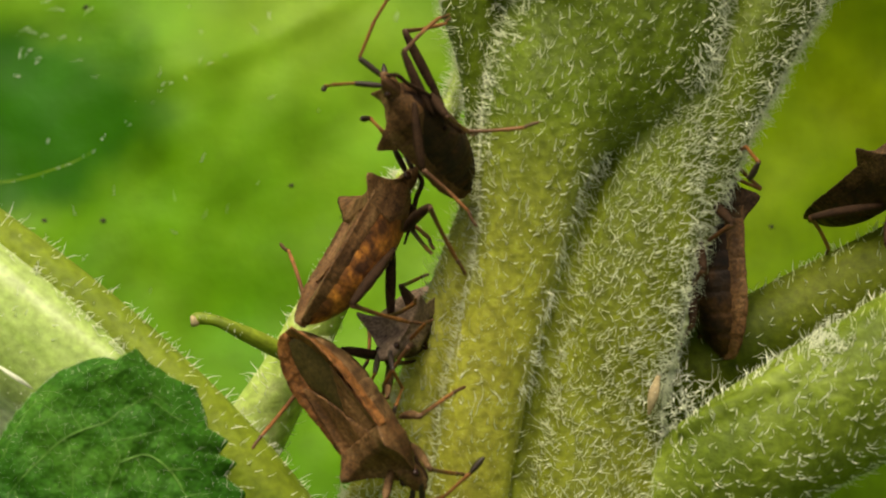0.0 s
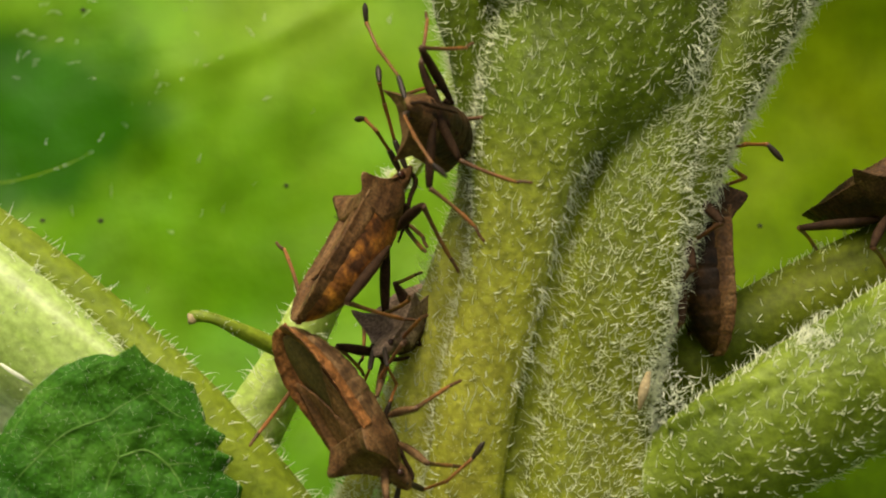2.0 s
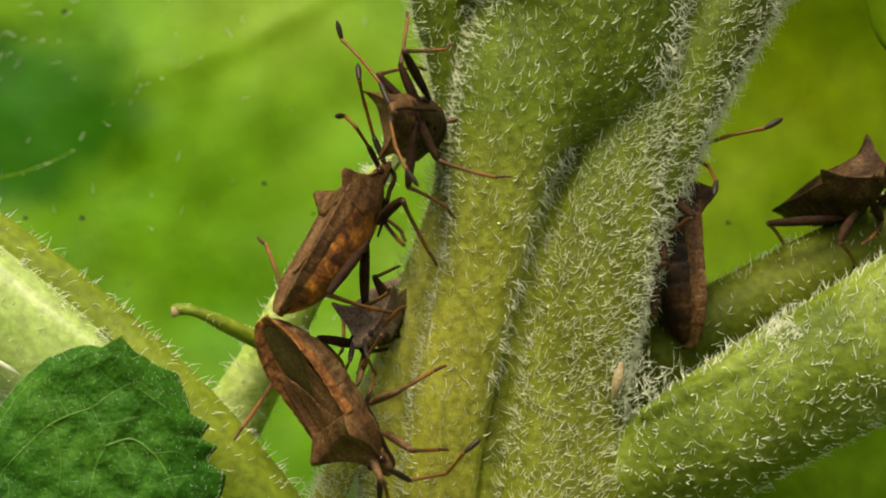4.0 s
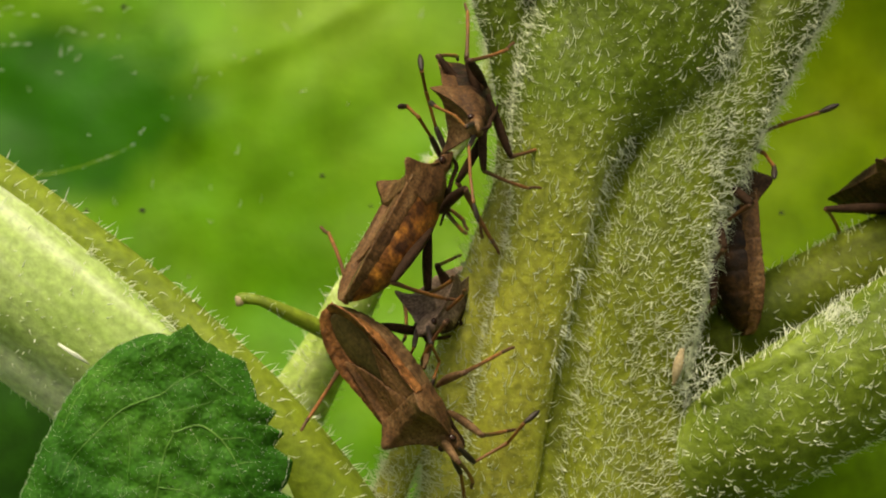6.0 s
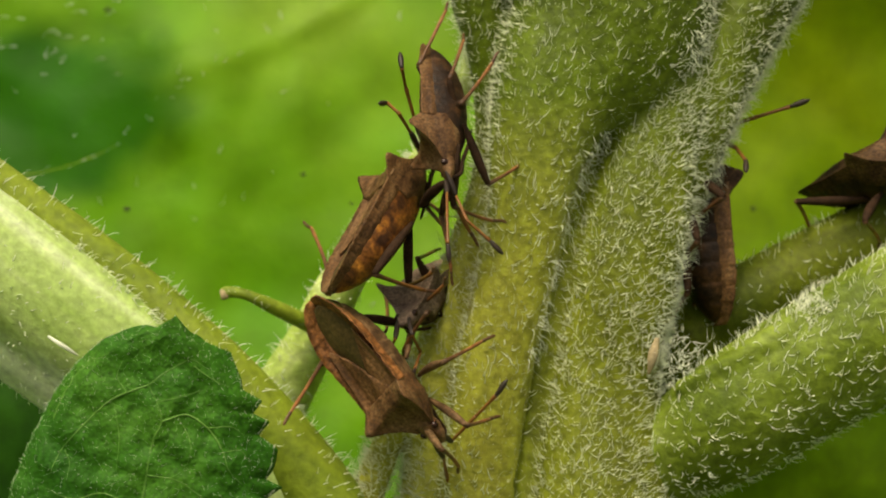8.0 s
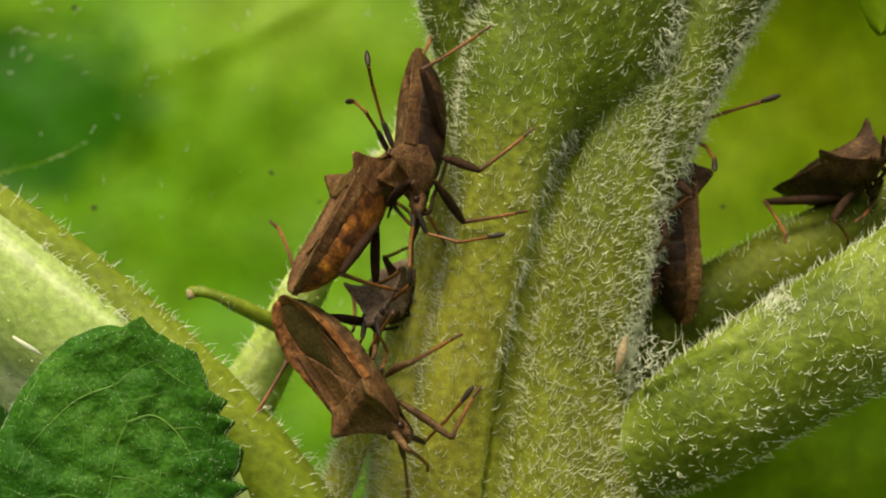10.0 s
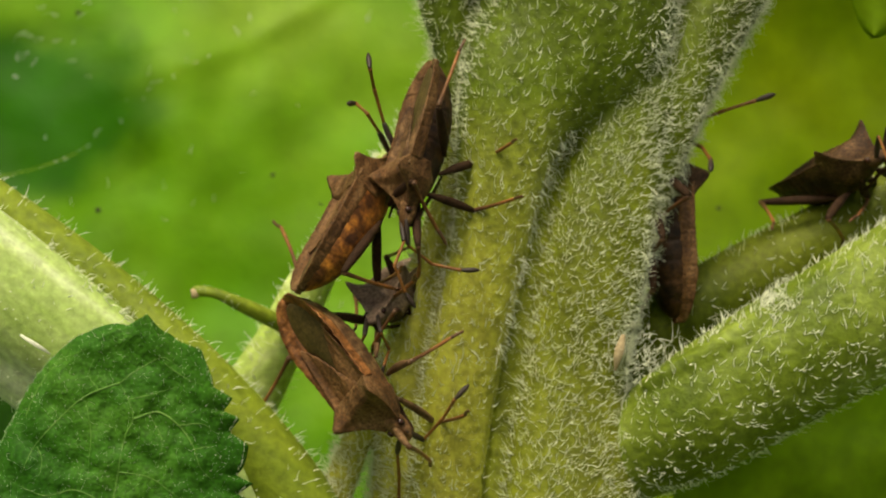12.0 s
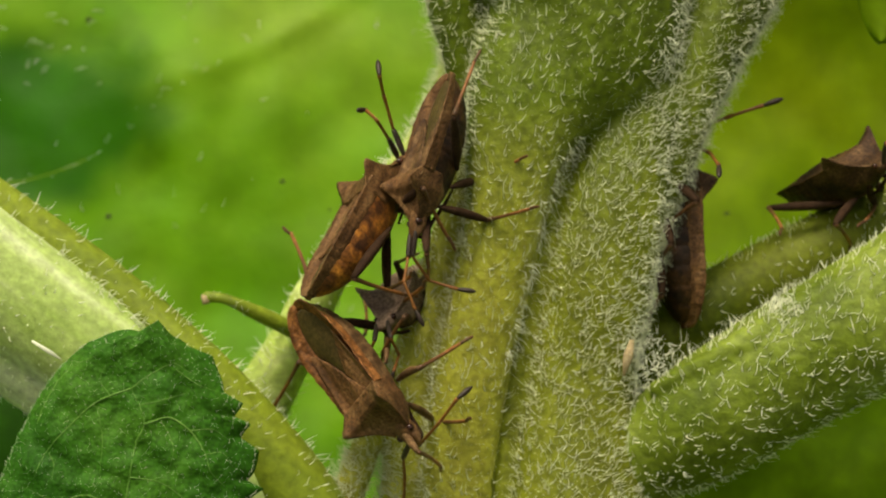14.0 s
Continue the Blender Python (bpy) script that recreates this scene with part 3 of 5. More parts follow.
# serrate leaf in the foreground
def leaf_blade(u, v):
    base, tip = np.array((-27.20, -11.00, -34.74)), np.array((-21.81, -11.00, -7.86))
    along = tip - base
    across = np.array([along[2], 0, -along[0]])
    across = across / np.linalg.norm(across)
    c = base + along * v
    half = 10.6 * (max(0.0, 1 - ((v - 0.35) / 0.66) ** 2) ** 0.50 if v > 0.35 else 0.55 + 0.45 * math.sin(v / 0.35 * math.pi / 2))
    half *= 0.91 + 0.05 * min(1.0, max(0.0, (v - 0.7) / 0.2)) if u < 0 else 0.97
    saw = (v * (13 if u > 0 else 19) + 0.25 * math.sin(v * 31) + (0.4 if u > 0 else 0)) % 1.0
    tooth = ((1.55 if u > 0 else 1.0) + 0.8 * noise.noise((v * 9, u, 4.0))) * (saw / 0.75 if saw < 0.75 else (1 - saw) / 0.25)
    w = half + tooth * (0.14 if u < 0 else 0.85) * min(1.0, half / 3) * abs(u) ** 9
    q = c + across * u * w
    s = abs(u) * half
    quilt = 0.42 * noise.noise((q[0] * 0.42, q[2] * 0.42, 3.0)) + 0.22 * noise.noise((q[0] * 0.75, q[2] * 0.75, 2.0)) + 0.11 * noise.noise((q[0] * 1.1, q[2] * 1.1, 5.0)) + 0.05 * noise.noise((q[0] * 3.9, q[2] * 3.9, 8.0))
    # one larger tooth at the tip
    q = q + along / 27.4 * 1.1 * max(0.0, 1 - abs(u * half - 0.4) / 1.3) * max(0.0, (v - 0.9) / 0.1)
    return q + np.array([0, 1, 0]) * (quilt + 0.012 * s * s - 3.0 * (1 - v) ** 2 + 0.8 * max(0, s - half + 1.4))


leaf_me = sheet(leaf_blade, 150, 260, 0.22, LEAF)
leaf = part("serrate_leaf", leaf_me, plant, "dark green serrate leaf with fine pale veins")


def leaf_vein(points, radius):
    """A pale vein that lies on the blade: rows of (u, v)."""
    run = glide(points, 26)
    pts = [(*(leaf_blade(u, v) + np.array([0, -0.01, 0])), radius * (1 - 0.75 * i / 25)) for i, (u, v) in enumerate(run)]
    return mesh_of("vein", *tube(pts, 40, 6, 0.6), LEAF_VEIN)


VEINS = [
    ([(0.03, 0.2), (0.05, 0.53), (0.05, 0.685), (0.1, 0.75), (0.025, 0.8), (-0.1, 0.84)], 0.16),
    ([(-0.1, 0.84), (-0.3, 0.81), (-0.45, 0.775), (-0.6, 0.7), (-0.7, 0.625), (-0.725, 0.55)], 0.15),
    ([(0.1, 0.75), (0.325, 0.78), (0.525, 0.755), (0.65, 0.705), (0.7, 0.655), (0.8, 0.62)], 0.15),
    ([(-0.1, 0.84), (0.075, 0.885), (0.425, 0.93), (0.675, 0.91)], 0.10),
    ([(-0.88, 0.70), (-0.9, 0.79), (-0.88, 0.86), (-0.7, 0.915)], 0.10),
    ([(-0.675, 0.625), (-0.6, 0.595), (-0.575, 0.55)], 0.08),
    ([(-0.45, 0.775), (-0.375, 0.765), (-0.25, 0.685), (-0.2, 0.59)], 0.08),
    ([(0.025, 0.8), (0.3, 0.83), (0.6, 0.865)], 0.08),
    ([(0.45, 0.915), (0.7, 0.885), (0.9, 0.875)], 0.08),
    ([(0.525, 0.755), (0.75, 0.77), (0.875, 0.75)], 0.08),
    ([(0.675, 0.7), (0.8, 0.71), (0.875, 0.675)], 0.08),
    ([(0.25, 0.77), (0.375, 0.705), (0.35, 0.63)], 0.08),
    ([(-0.3, 0.81), (-0.475, 0.85), (-0.5, 0.9)], 0.07),
    ([(0.05, 0.60), (0.3, 0.60), (0.55, 0.56), (0.8, 0.54)], 0.10),
    ([(0.04, 0.50), (-0.25, 0.53), (-0.5, 0.50), (-0.8, 0.52)], 0.10),
]
for pts, r in VEINS:
    part("vein", leaf_vein(pts, r * 0.62), leaf, "pale vein")
p, n = sampled(leaf_me, 5600, rng, lambda c, n: np.where(n[:, 1] < 0, 1.0, 0.05))
part("leaf_down", hairs("leaf_down", p, n, 0.22, 0.022, 0.5, (0.2, 0, 0.5), rng, 0.5, 4, 3), leaf, "fine pale down", "stuff")


# large leaves behind
def back_blade(u, v):
    x, z = -35 + u * 52, (v - 0.5) * 130
    y = 43 + 0.30 * z + 2.6 * noise.noise((x * 0.045, z * 0.045, 1.0)) + 0.8 * noise.noise((x * 0.16, z * 0.16, 2.0))
    # a low vein that sways and dies out
    d = z - 13 - 0.5 * (x + 24) - 2.0 * math.sin(x * 0.11)
    y -= 0.5 * math.exp(-((d / 1.2) ** 2)) * math.exp(-(((x + 14) / 13) ** 2))
    return np.array([x, y, z + 3])


def right_blade(u, v):
    x, z = 52 + u * 43, (v - 0.5) * 130
    y = 46 + 0.10 * (x - 14) + 0.22 * z - 0.009 * z * z + 1.6 * noise.noise((x * 0.06, z * 0.06, 7.0)) + 0.5 * noise.noise((x * 0.2, z * 0.2, 9.0))
    return np.array([x, y, z])


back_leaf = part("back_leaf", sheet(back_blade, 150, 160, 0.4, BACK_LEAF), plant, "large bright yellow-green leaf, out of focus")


def on_back(x, z, lift):
    """A place on the large leaf."""
    q = back_blade((x + 35) / 52, (z - 3) / 130 + 0.5)
    return (q[0], q[1] - lift, q[2])


# a pale vein that bounds the painted shade, with bristles on it
run = glide([(-47, 4.8), (-41, 5.4), (-36, 6.2), (-31.5, 7.8), (-28.4, 10.2), (-25.6, 12.8), (-23.2, 14.6), (-19, 16.6)], 40)
part("vein", mesh_of("vein", *tube([(*on_back(x, z, -0.06), 0.14 - 0.002 * i) for i, (x, z) in enumerate(run)], 60, 8, 0.6), OLIVE_LEAF), back_leaf, "low pale vein")
p = np.array([on_back(x + rng.normal(0, 0.3), z + rng.normal(0, 0.3), 0.1) for x, z in glide(run, 26)])
part("leaf_bristles", hairs("leaf_bristles", p, np.tile((0.3, -0.8, 0.3), (26, 1)), 0.6, 0.03, 0.7, (0.5, 0, 0.5), rng, 0.6), back_leaf, "pale bristles along the vein", "stuff")
p = np.array([on_back(rng.uniform(-50, -30), rng.uniform(15, 27), 0.0) for _ in range(40)])
part("leaf_bristles", hairs("leaf_bristles", p, np.tile((-0.3, -0.6, 0.1), (40, 1)), 1.4, 0.04, 0.6, (-0.9, 0, -0.1), rng, 0.35), back_leaf, "long pale bristles", "stuff")
part("back_leaf", sheet(right_blade, 70, 90, 0.4, OLIVE_LEAF), plant, "large olive-green leaf, out of focus")


def spread_blade(base, tip, half, sag, curl):
    base, tip = np.array(base, float), np.array(tip, float)

    def fn(u, v):
        along = tip - base
        across = np.array([along[2], 0, -along[0]])
        across = across / np.linalg.norm(across)
        w = half * math.sin(math.pi * min(1, 0.08 + 0.92 * v)) ** 0.7
        q = base + along * v + across * u * w
        q = q + np.array([0, sag * (v - 0.5) ** 2 * 4 + curl * u * u + 0.6 * noise.noise((q[0] * 0.2, q[2] * 0.2, sag)), 0])
        return q
    return fn


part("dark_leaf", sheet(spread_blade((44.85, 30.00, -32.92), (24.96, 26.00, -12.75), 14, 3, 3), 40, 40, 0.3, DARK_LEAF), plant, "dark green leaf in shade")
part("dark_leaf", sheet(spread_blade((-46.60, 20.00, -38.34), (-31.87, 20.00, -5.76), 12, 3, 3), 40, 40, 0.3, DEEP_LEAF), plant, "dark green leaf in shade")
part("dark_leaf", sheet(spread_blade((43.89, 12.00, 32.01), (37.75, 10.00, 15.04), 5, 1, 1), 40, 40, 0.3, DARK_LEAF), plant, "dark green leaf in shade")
for q, r in (((-29.40, 43.00, 2.39), 0.36), ((-13.16, 45.00, 5.45), 0.3), ((-31.38, 48.00, 21.20), 0.35), ((-34.42, 43.00, 2.39), 0.3), ((28.82, 43.00, 1.90), 0.3), ((-8.73, 43.00, 2.73), 0.2)):
    q = back_blade((q[0] + 35) / 52, (q[2] - 3) / 130 + 0.5) if q[0] < 17 else right_blade((q[0] - 52) / 43, q[2] / 130 + 0.5)
    r *= 0.7
    part("speck", mesh_of("speck", *tube([P4((q[0] - r, q[1], q[2]), r * 0.4), P4((q[0], q[1], q[2] + r * 0.2), r), P4((q[0] + r, q[1], q[2]), r * 0.4)], 8, 8, 0.5, wobble=0.4), SPECK), back_leaf, "dark speck on the leaf")
p, n = sampled(back_leaf.data, 70, rng, lambda c, n: np.where(n[:, 1] < 0, 1.0, 0.0) * (c[:, 0] > -50) * (c[:, 0] < 0) * (np.abs(c[:, 2]) < 30))
part("leaf_bristles", hairs("leaf_bristles", p, n, 0.9, 0.04, 0.9, (0.2, 0, 0.8), rng, 0.5), back_leaf, "scattered pale bristles", "stuff")

# bristles on the rim of the serrate leaf
rim = np.array([leaf_blade(sg * 0.985, v) for sg in (-1, 1) for v in np.linspace(0.45, 0.985, 110)])
way = np.array([(sg * (0.9 - 0.5 * v), -0.4, 0.1 + 0.6 * v) for sg in (-1, 1) for v in np.linspace(0.45, 0.985, 110)])
way /= np.linalg.norm(way, axis=1)[:, None]
part("leaf_bristles", hairs("leaf_bristles", rim, way, 0.32, 0.03, 0.5, (0.1, 0, 0.6), rng, 0.45), leaf, "pale bristles along the rim", "stuff")
flake = [P4((-31.31, -6.20, -8.35), 0.1), P4((-30.70, -6.60, -8.73), 0.15), P4((-29.82, -6.60, -9.29), 0.17), P4((-29.00, -6.20, -9.87), 0.05)]
part("dry_flake", mesh_of("dry_flake", *tube(flake, 14, 8, 0.35), HAIR), pet, "dry white flake")


# ---- the bugs ----
def frame_of(at, ahead, back_up, size=1.0):
    """A bug's pose: its middle, the way its head points, the way its back faces, and its size."""
    f = Vector(ahead).normalized()
    n = Vector(back_up)
    n = (n - f * n.dot(f)).normalized()
    left = n.cross(f)
    m = Matrix((f, left, n)).transposed().to_4x4()
    m = m @ Matrix.Scale(size, 4)
    m.translation = V(at)
    return m


def loft(sections, cap=True):
    """Sections of equal numbers of points joined into one closed skin."""
    k = len(sections[0])
    verts = [p for s in sections for p in s]
    faces = []
    for i in range(len(sections) - 1):
        for j in range(k):
            q = (j + 1) % k
            faces.append((i * k + j, i * k + q, (i + 1) * k + q, (i + 1) * k + j))
    if cap:
        faces.append(tuple(range(k - 1, -1, -1)))
        faces.append(tuple(range((len(sections) - 1) * k, len(sections) * k)))
    return verts, faces


def lerp_table(x, table, col):
    return float(np.interp(x, [r[0] for r in table], [r[col] for r in table]))


# along the body: x, half width of the belly, its depth
BODY = [(-6.9, 0.6, 0.5), (-6.4, 1.1, 0.95), (-5.5, 1.65, 1.55), (-4, 2.1, 2.2), (-2.6, 2.3, 2.55), (-1.2, 2.25, 2.7), (0, 2.2, 2.75), (1, 2.15, 2.7), (2.5, 2.0, 2.5), (3.6, 1.65, 2.2), (4.6, 1.15, 1.8), (5.3, 0.8, 1.3)]
# along the rim of the abdomen: x, half width, height
RIM = [(-7.25, 0.7, 0.35), (-7.0, 1.1, 0.42), (-6.6, 1.5, 0.52), (-6.0, 1.9, 0.64), (-5.0, 2.3, 0.78), (-4.0, 2.54, 0.88), (-3.0, 2.64, 0.92), (-2.0, 2.62, 0.92), (-1.0, 2.56, 0.94), (0.0, 2.48, 1.0), (1.0, 2.44, 1.06), (1.9, 2.42, 1.1)]


def smooth_at(x, table, col):
    return sum(lerp_table(x + d, table, col) for d in (-0.5, -0.25, 0, 0.25, 0.5)) / 5 if table[0][0] + 0.5 < x < table[-1][0] - 0.5 else lerp_table(x, table, col)


def belly_mesh(material):
    """Deep, ringed underside: flat flanks that meet in a rounded keel."""
    secs = []
    for x in np.linspace(-6.9, 5.3, 74):
        w, d = smooth_at(x, BODY, 1), smooth_at(x, BODY, 2)
        ring = 0.11 * max(0.0, math.cos((x + 7) * 2 * math.pi / 1.4)) ** 10 if x < 1.2 else 0.0
        row = []
        for j in range(24):
            a = math.pi * j / 23
            c, s = math.cos(a), math.sin(a)
            y = math.copysign(abs(c) ** 0.85, c) * (w - ring)
            z = -(d - ring) * s ** 0.95 + np.interp(x, [-7, -2, 0, 1.5, 3, 4.5, 5.3], [0.1, 0.15, 0.4, 0.75, 0.8, 0.1, -0.2]) * abs(c) ** 1.5 + 0.035 * noise.noise((x * 1.7, c * 4, s * 4))
            row.append((x, y, z))
        for j in range(1, 6):
            row.append((x, -w * (1 - 2 * j / 6), 0.1 if x < 4 else -0.2))
        secs.append(row)
    return mesh_of("belly", *loft(secs), material)


def edge_mesh(side, material):
    """The flared, upturned rim of the abdomen, notched between its segments."""
    secs = []
    for x in np.linspace(-7.25, 1.9, 92):
        w = lerp_table(max(x, -6.9), BODY, 1)
        outer, lift = smooth_at(x, RIM, 1), smooth_at(x, RIM, 2)
        seg = ((x + 7.25) / 1.3) % 1.0
        outer -= (0.13 * (1 - min(1, seg * 5)) + 0.05 * seg) * min(1.0, max(0.0, (1.2 - x) / 1.5))
        inner = max(min(outer - 1.2, 1.75), 0.02)
        lift += 0.05 * noise.noise((x * 2.0, side, 3.0))
        row = [(inner, 0.22), (inner + (outer - inner) * 0.4, 0.24 + 0.12 * lift), (inner + (outer - inner) * 0.75, 0.24 + 0.42 * lift), (outer - 0.05, lift + 0.02), (outer, lift - 0.06), (outer - 0.09, lift - 0.16), ((outer + w) / 2 - 0.02, lift * 0.35), (w + 0.03, -0.05), (w - 0.25, -0.3), (inner, -0.1)]
        row = [(x, side * y, z) for y, z in row]
        secs.append(row if side > 0 else row[::-1])
    return mesh_of("abdomen_edge", *loft(secs), material)


def wing_mesh(side, material):
    """The leathery fore part of a folded wing, with raised veins."""
    secs = []
    for x in np.linspace(2.7, -3.4, 36):
        t = (2.7 - x) / 6.1
        outer = np.interp(t, [0, 0.25, 0.6, 1], [2.4, 2.28, 2.1, 1.75])
        inner = np.interp(t, [0, 0.3, 0.5, 0.75, 1], [1.45, 0.15, 0.02, 0.75, 1.66])
        crown = np.interp(t, [0, 0.3, 1], [0.72, 0.52, 0.18])
        row = []
        for j in range(13):
            y = inner + (outer - inner) * j / 12
            z = 0.2 + crown * math.cos(min(1.0, y / 2.6) * math.pi / 2) ** 0.7 + 0.09 * math.exp(-(((y - 1.35 + 0.25 * t) / 0.11) ** 2)) + 0.05 * math.exp(-(((y - 0.7) / 0.1) ** 2)) + np.interp(t, [0, 0.4, 1], [0.95, 0.75, 0.4]) * max(0.0, 1 - (outer - y) / 0.9) ** 2 * 0.8 + 0.03 * noise.noise((x * 2.2, y * 3, side))
            row.append((x, side * y, z))
        row += [(a, b, c - 0.14) for a, b, c in row[::-1]]
        secs.append(row if side > 0 else row[::-1])
    return mesh_of("wing", *loft(secs), material)


def membrane_mesh():
    secs = []
    for x in np.linspace(0.4, -6.5, 36):
        t = (0.4 - x) / 6.9
        w = np.interp(t, [0, 0.3, 0.55, 0.8, 0.93, 1], [0.4, 1.0, 1.7, 1.5, 1.0, 0.4])
        row = [(x, w * (1 - j / 8), 0.14 + (0.40 - 0.22 * t) * math.cos((1 - j / 8) * 1.35) + 0.025 * math.sin(j * 2.4 + 0.4 * x)) for j in range(17)]
        row += [(a, b, c - 0.1) for a, b, c in row[::-1]]
        secs.append(row)
    return mesh_of("wing_membrane", *loft(secs), MEMBRANE)


def scutellum_mesh(material):
    secs = []
    for x in np.linspace(2.4, -0.1, 14):
        t = (2.4 - x) / 2.5
        w = 1.5 * (1 - t) ** 0.9 + 0.04
        row = [(x, w * (1 - j / 4), 0.72 + 0.28 * (1 - t * 0.5) * (1 - ((1 - j / 4)) ** 2) - 0.1 * t) for j in range(9)]
        row += [(a, b, c - 0.3) for a, b, c in row[::-1]]
        secs.append(row)
    return mesh_of("scutellum", *loft(secs), material)


# along the collar shield: x, half width, height in the middle, height at the margin
SHIELD = [(1.7, 2.3, 1.0, 1.05), (2.0, 2.42, 1.12, 1.3), (2.5, 2.6, 1.28, 1.72), (2.9, 2.76, 1.36, 2.08), (3.2, 2.82, 1.28, 2.2), (3.45, 2.72, 1.02, 2.0), (3.7, 2.42, 0.70, 1.5), (4.1, 1.98, 0.32, 0.85), (4.6, 1.52, 0.05, 0.3), (5.1, 1.2, -0.12, -0.05), (5.55, 0.95, -0.25, -0.3)]


def pronotum_mesh(material):
    """The collar shield: raised, pointed shoulders at the back, a steep slope down to the head."""
    secs = []
    for x in np.linspace(1.7, 5.55, 44):
        w, mid, tip = (lerp_table(x, SHIELD, c) for c in (1, 2, 3))
        row = []
        for j in range(21):
            s = 1 - j / 10
            bow = 0.5 * max(0.0, tip - mid) + 0.16
            z = mid + (tip - mid) * abs(s) ** 2.2 - bow * (abs(s) * (1 - abs(s))) * 1.1 - 0.07 * math.exp(-((s / 0.08) ** 2)) + 0.05 * noise.noise((x * 2.6, s * 5, 1.0))
            row.append((x, s * w, z))
        deep = np.interp(x, [1.7, 3.2, 4.4, 5.55], [1.5, 1.9, 1.7, 1.1])
        neck = min(w * 0.9, np.interp(x, [1.7, 3.2, 4.4, 5.55], [2.0, 1.85, 1.35, 0.8]))
        under = [(-w + 0.02, tip - 0.14), (-(w + neck * 2) / 3, tip * 0.4 - 0.15), (-neck, -0.35), (-neck * 0.96, -deep * 0.6), (-neck * 0.6, -deep), (0, -deep * 1.1)]
        under += [(-y, z) for y, z in under[-2::-1]]
        row += [(x, y, z) for y, z in under]
        secs.append(row)
    return mesh_of("pronotum", *loft(secs), material)


def head_mesh(material):
    secs = []
    for x, w, up, dn in ((5.0, 0.78, -0.12, 1.3), (5.5, 0.80, -0.12, 1.4), (5.95, 0.84, -0.2, 1.4), (6.35, 0.76, -0.36, 1.3), (6.65, 0.70, -0.46, 1.22), (6.9, 0.52, -0.6, 1.12), (7.12, 0.34, -0.72, 1.02), (7.2, 0.15, -0.8, 0.95)):
        row = []
        for j in range(18):
            a = 2 * math.pi * j / 18
            c, s = math.cos(a), math.sin(a)
            # two humps over the feelers' roots, a furrow between
            hump = 0.12 * math.exp(-(((x - 6.5) / 0.35) ** 2)) * (math.exp(-(((abs(c) - 0.6) / 0.25) ** 2)) - 0.4 * math.exp(-((c / 0.2) ** 2))) if s > 0 else 0.0
            row.append((x, w * math.copysign(abs(c) ** 0.75, c), (up + dn) / 2 * math.copysign(abs(s) ** 0.8, s) + (up - dn) / 2 + hump))
        secs.append(row)
    return mesh_of("head", *loft(secs), material)


def beak_mesh():
    return mesh_of("beak", *tube([(6.9, 0, -1.0, 0.13), (6.5, 0, -1.75, 0.17), (5.2, 0, -2.0, 0.17), (3.6, 0, -2.55, 0.15), (1.9, 0, -2.95, 0.08)], 24, 8), LEG_DARK)


def eye_mesh():
    b = bmesh.new()
    bmesh.ops.create_uvsphere(b, u_segments=14, v_segments=10, radius=0.3 * MM)
    for v in b.verts:
        v.co.y *= 0.75
    me = bpy.data.meshes.new("eye")
    b.to_mesh(me)
    b.free()
    me.materials.append(EYE)
    me.polygons.foreach_set("use_smooth", [True] * len(me.polygons))
    return me


def limb_mesh(name, length, radii, material, bow=0.0):
    """A limb from the origin along z, with swollen joints."""
    k = len(radii)
    pts = [(bow * math.sin(math.pi * i / (k - 1)), 0, length * i / (k - 1), r) for i, r in enumerate(radii)]
    return mesh_of(name, *tube(pts, 14, 9, wobble=0.06), material)


# the kinds of bug: shell, wings, belly and rim
KINDS = {
    "dark": (BUG, BUG_WING, BUG_BELLY, BUG),
    "brown": (BUG_WING, BUG_TAN, BUG_BELLY, BUG_WING),
    "flanked": (BUG_WING, BUG_WING, BUG_FLANK, BUG_WING),
    "rusty": (BUG_WING, BUG_RUST, BUG_TAN, BUG_RIM),
    "grey": (BUG_GREY, BUG_GREY, BUG_BELLY, BUG_GREY),
    "rimmed": (BUG, BUG_WING, BUG_BELLY, BUG_WING),
}
MESHES = {"membrane": membrane_mesh(), "eye": eye_mesh(), "beak": beak_mesh()}
for kind, (shell, wings, under, rim) in KINDS.items():
    MESHES[kind] = {
        "belly": belly_mesh(under), "edge_l": edge_mesh(1, rim), "edge_r": edge_mesh(-1, rim), "wing_l": wing_mesh(1, wings), "wing_r": wing_mesh(-1, wings),
        "scutellum": scutellum_mesh(wings), "pronotum": pronotum_mesh(shell), "head": head_mesh(shell),
    }
THIGH = {"front": 5.0, "middle": 5.2, "hind": 6.2}
SHIN = {"front": 4.6, "middle": 5.0, "hind": 6.2}
HIPS = {"front": (4.1, 0.85, -1.75), "middle": (2.2, 1.1, -2.3), "hind": (0.6, 1.2, -2.35)}
for w in THIGH:
    MESHES["thigh_" + w] = limb_mesh("femur", THIGH[w], (0.16, 0.27, 0.35, 0.38, 0.37, 0.32, 0.22), LEG_DARK, 0.15)
    MESHES["shin_" + w] = limb_mesh("tibia", SHIN[w], (0.22, 0.165, 0.15, 0.145, 0.145, 0.155, 0.12), LEG_RED, -0.1)
    MESHES["rusty_thigh_" + w] = limb_mesh("femur", THIGH[w], (0.15, 0.23, 0.29, 0.32, 0.31, 0.27, 0.2), BUG_TAN, 0.15)
MESHES["foot"] = limb_mesh("tarsus", 1.3, (0.12, 0.15, 0.11, 0.14, 0.11, 0.13, 0.05), LEG_RED, 0.08)
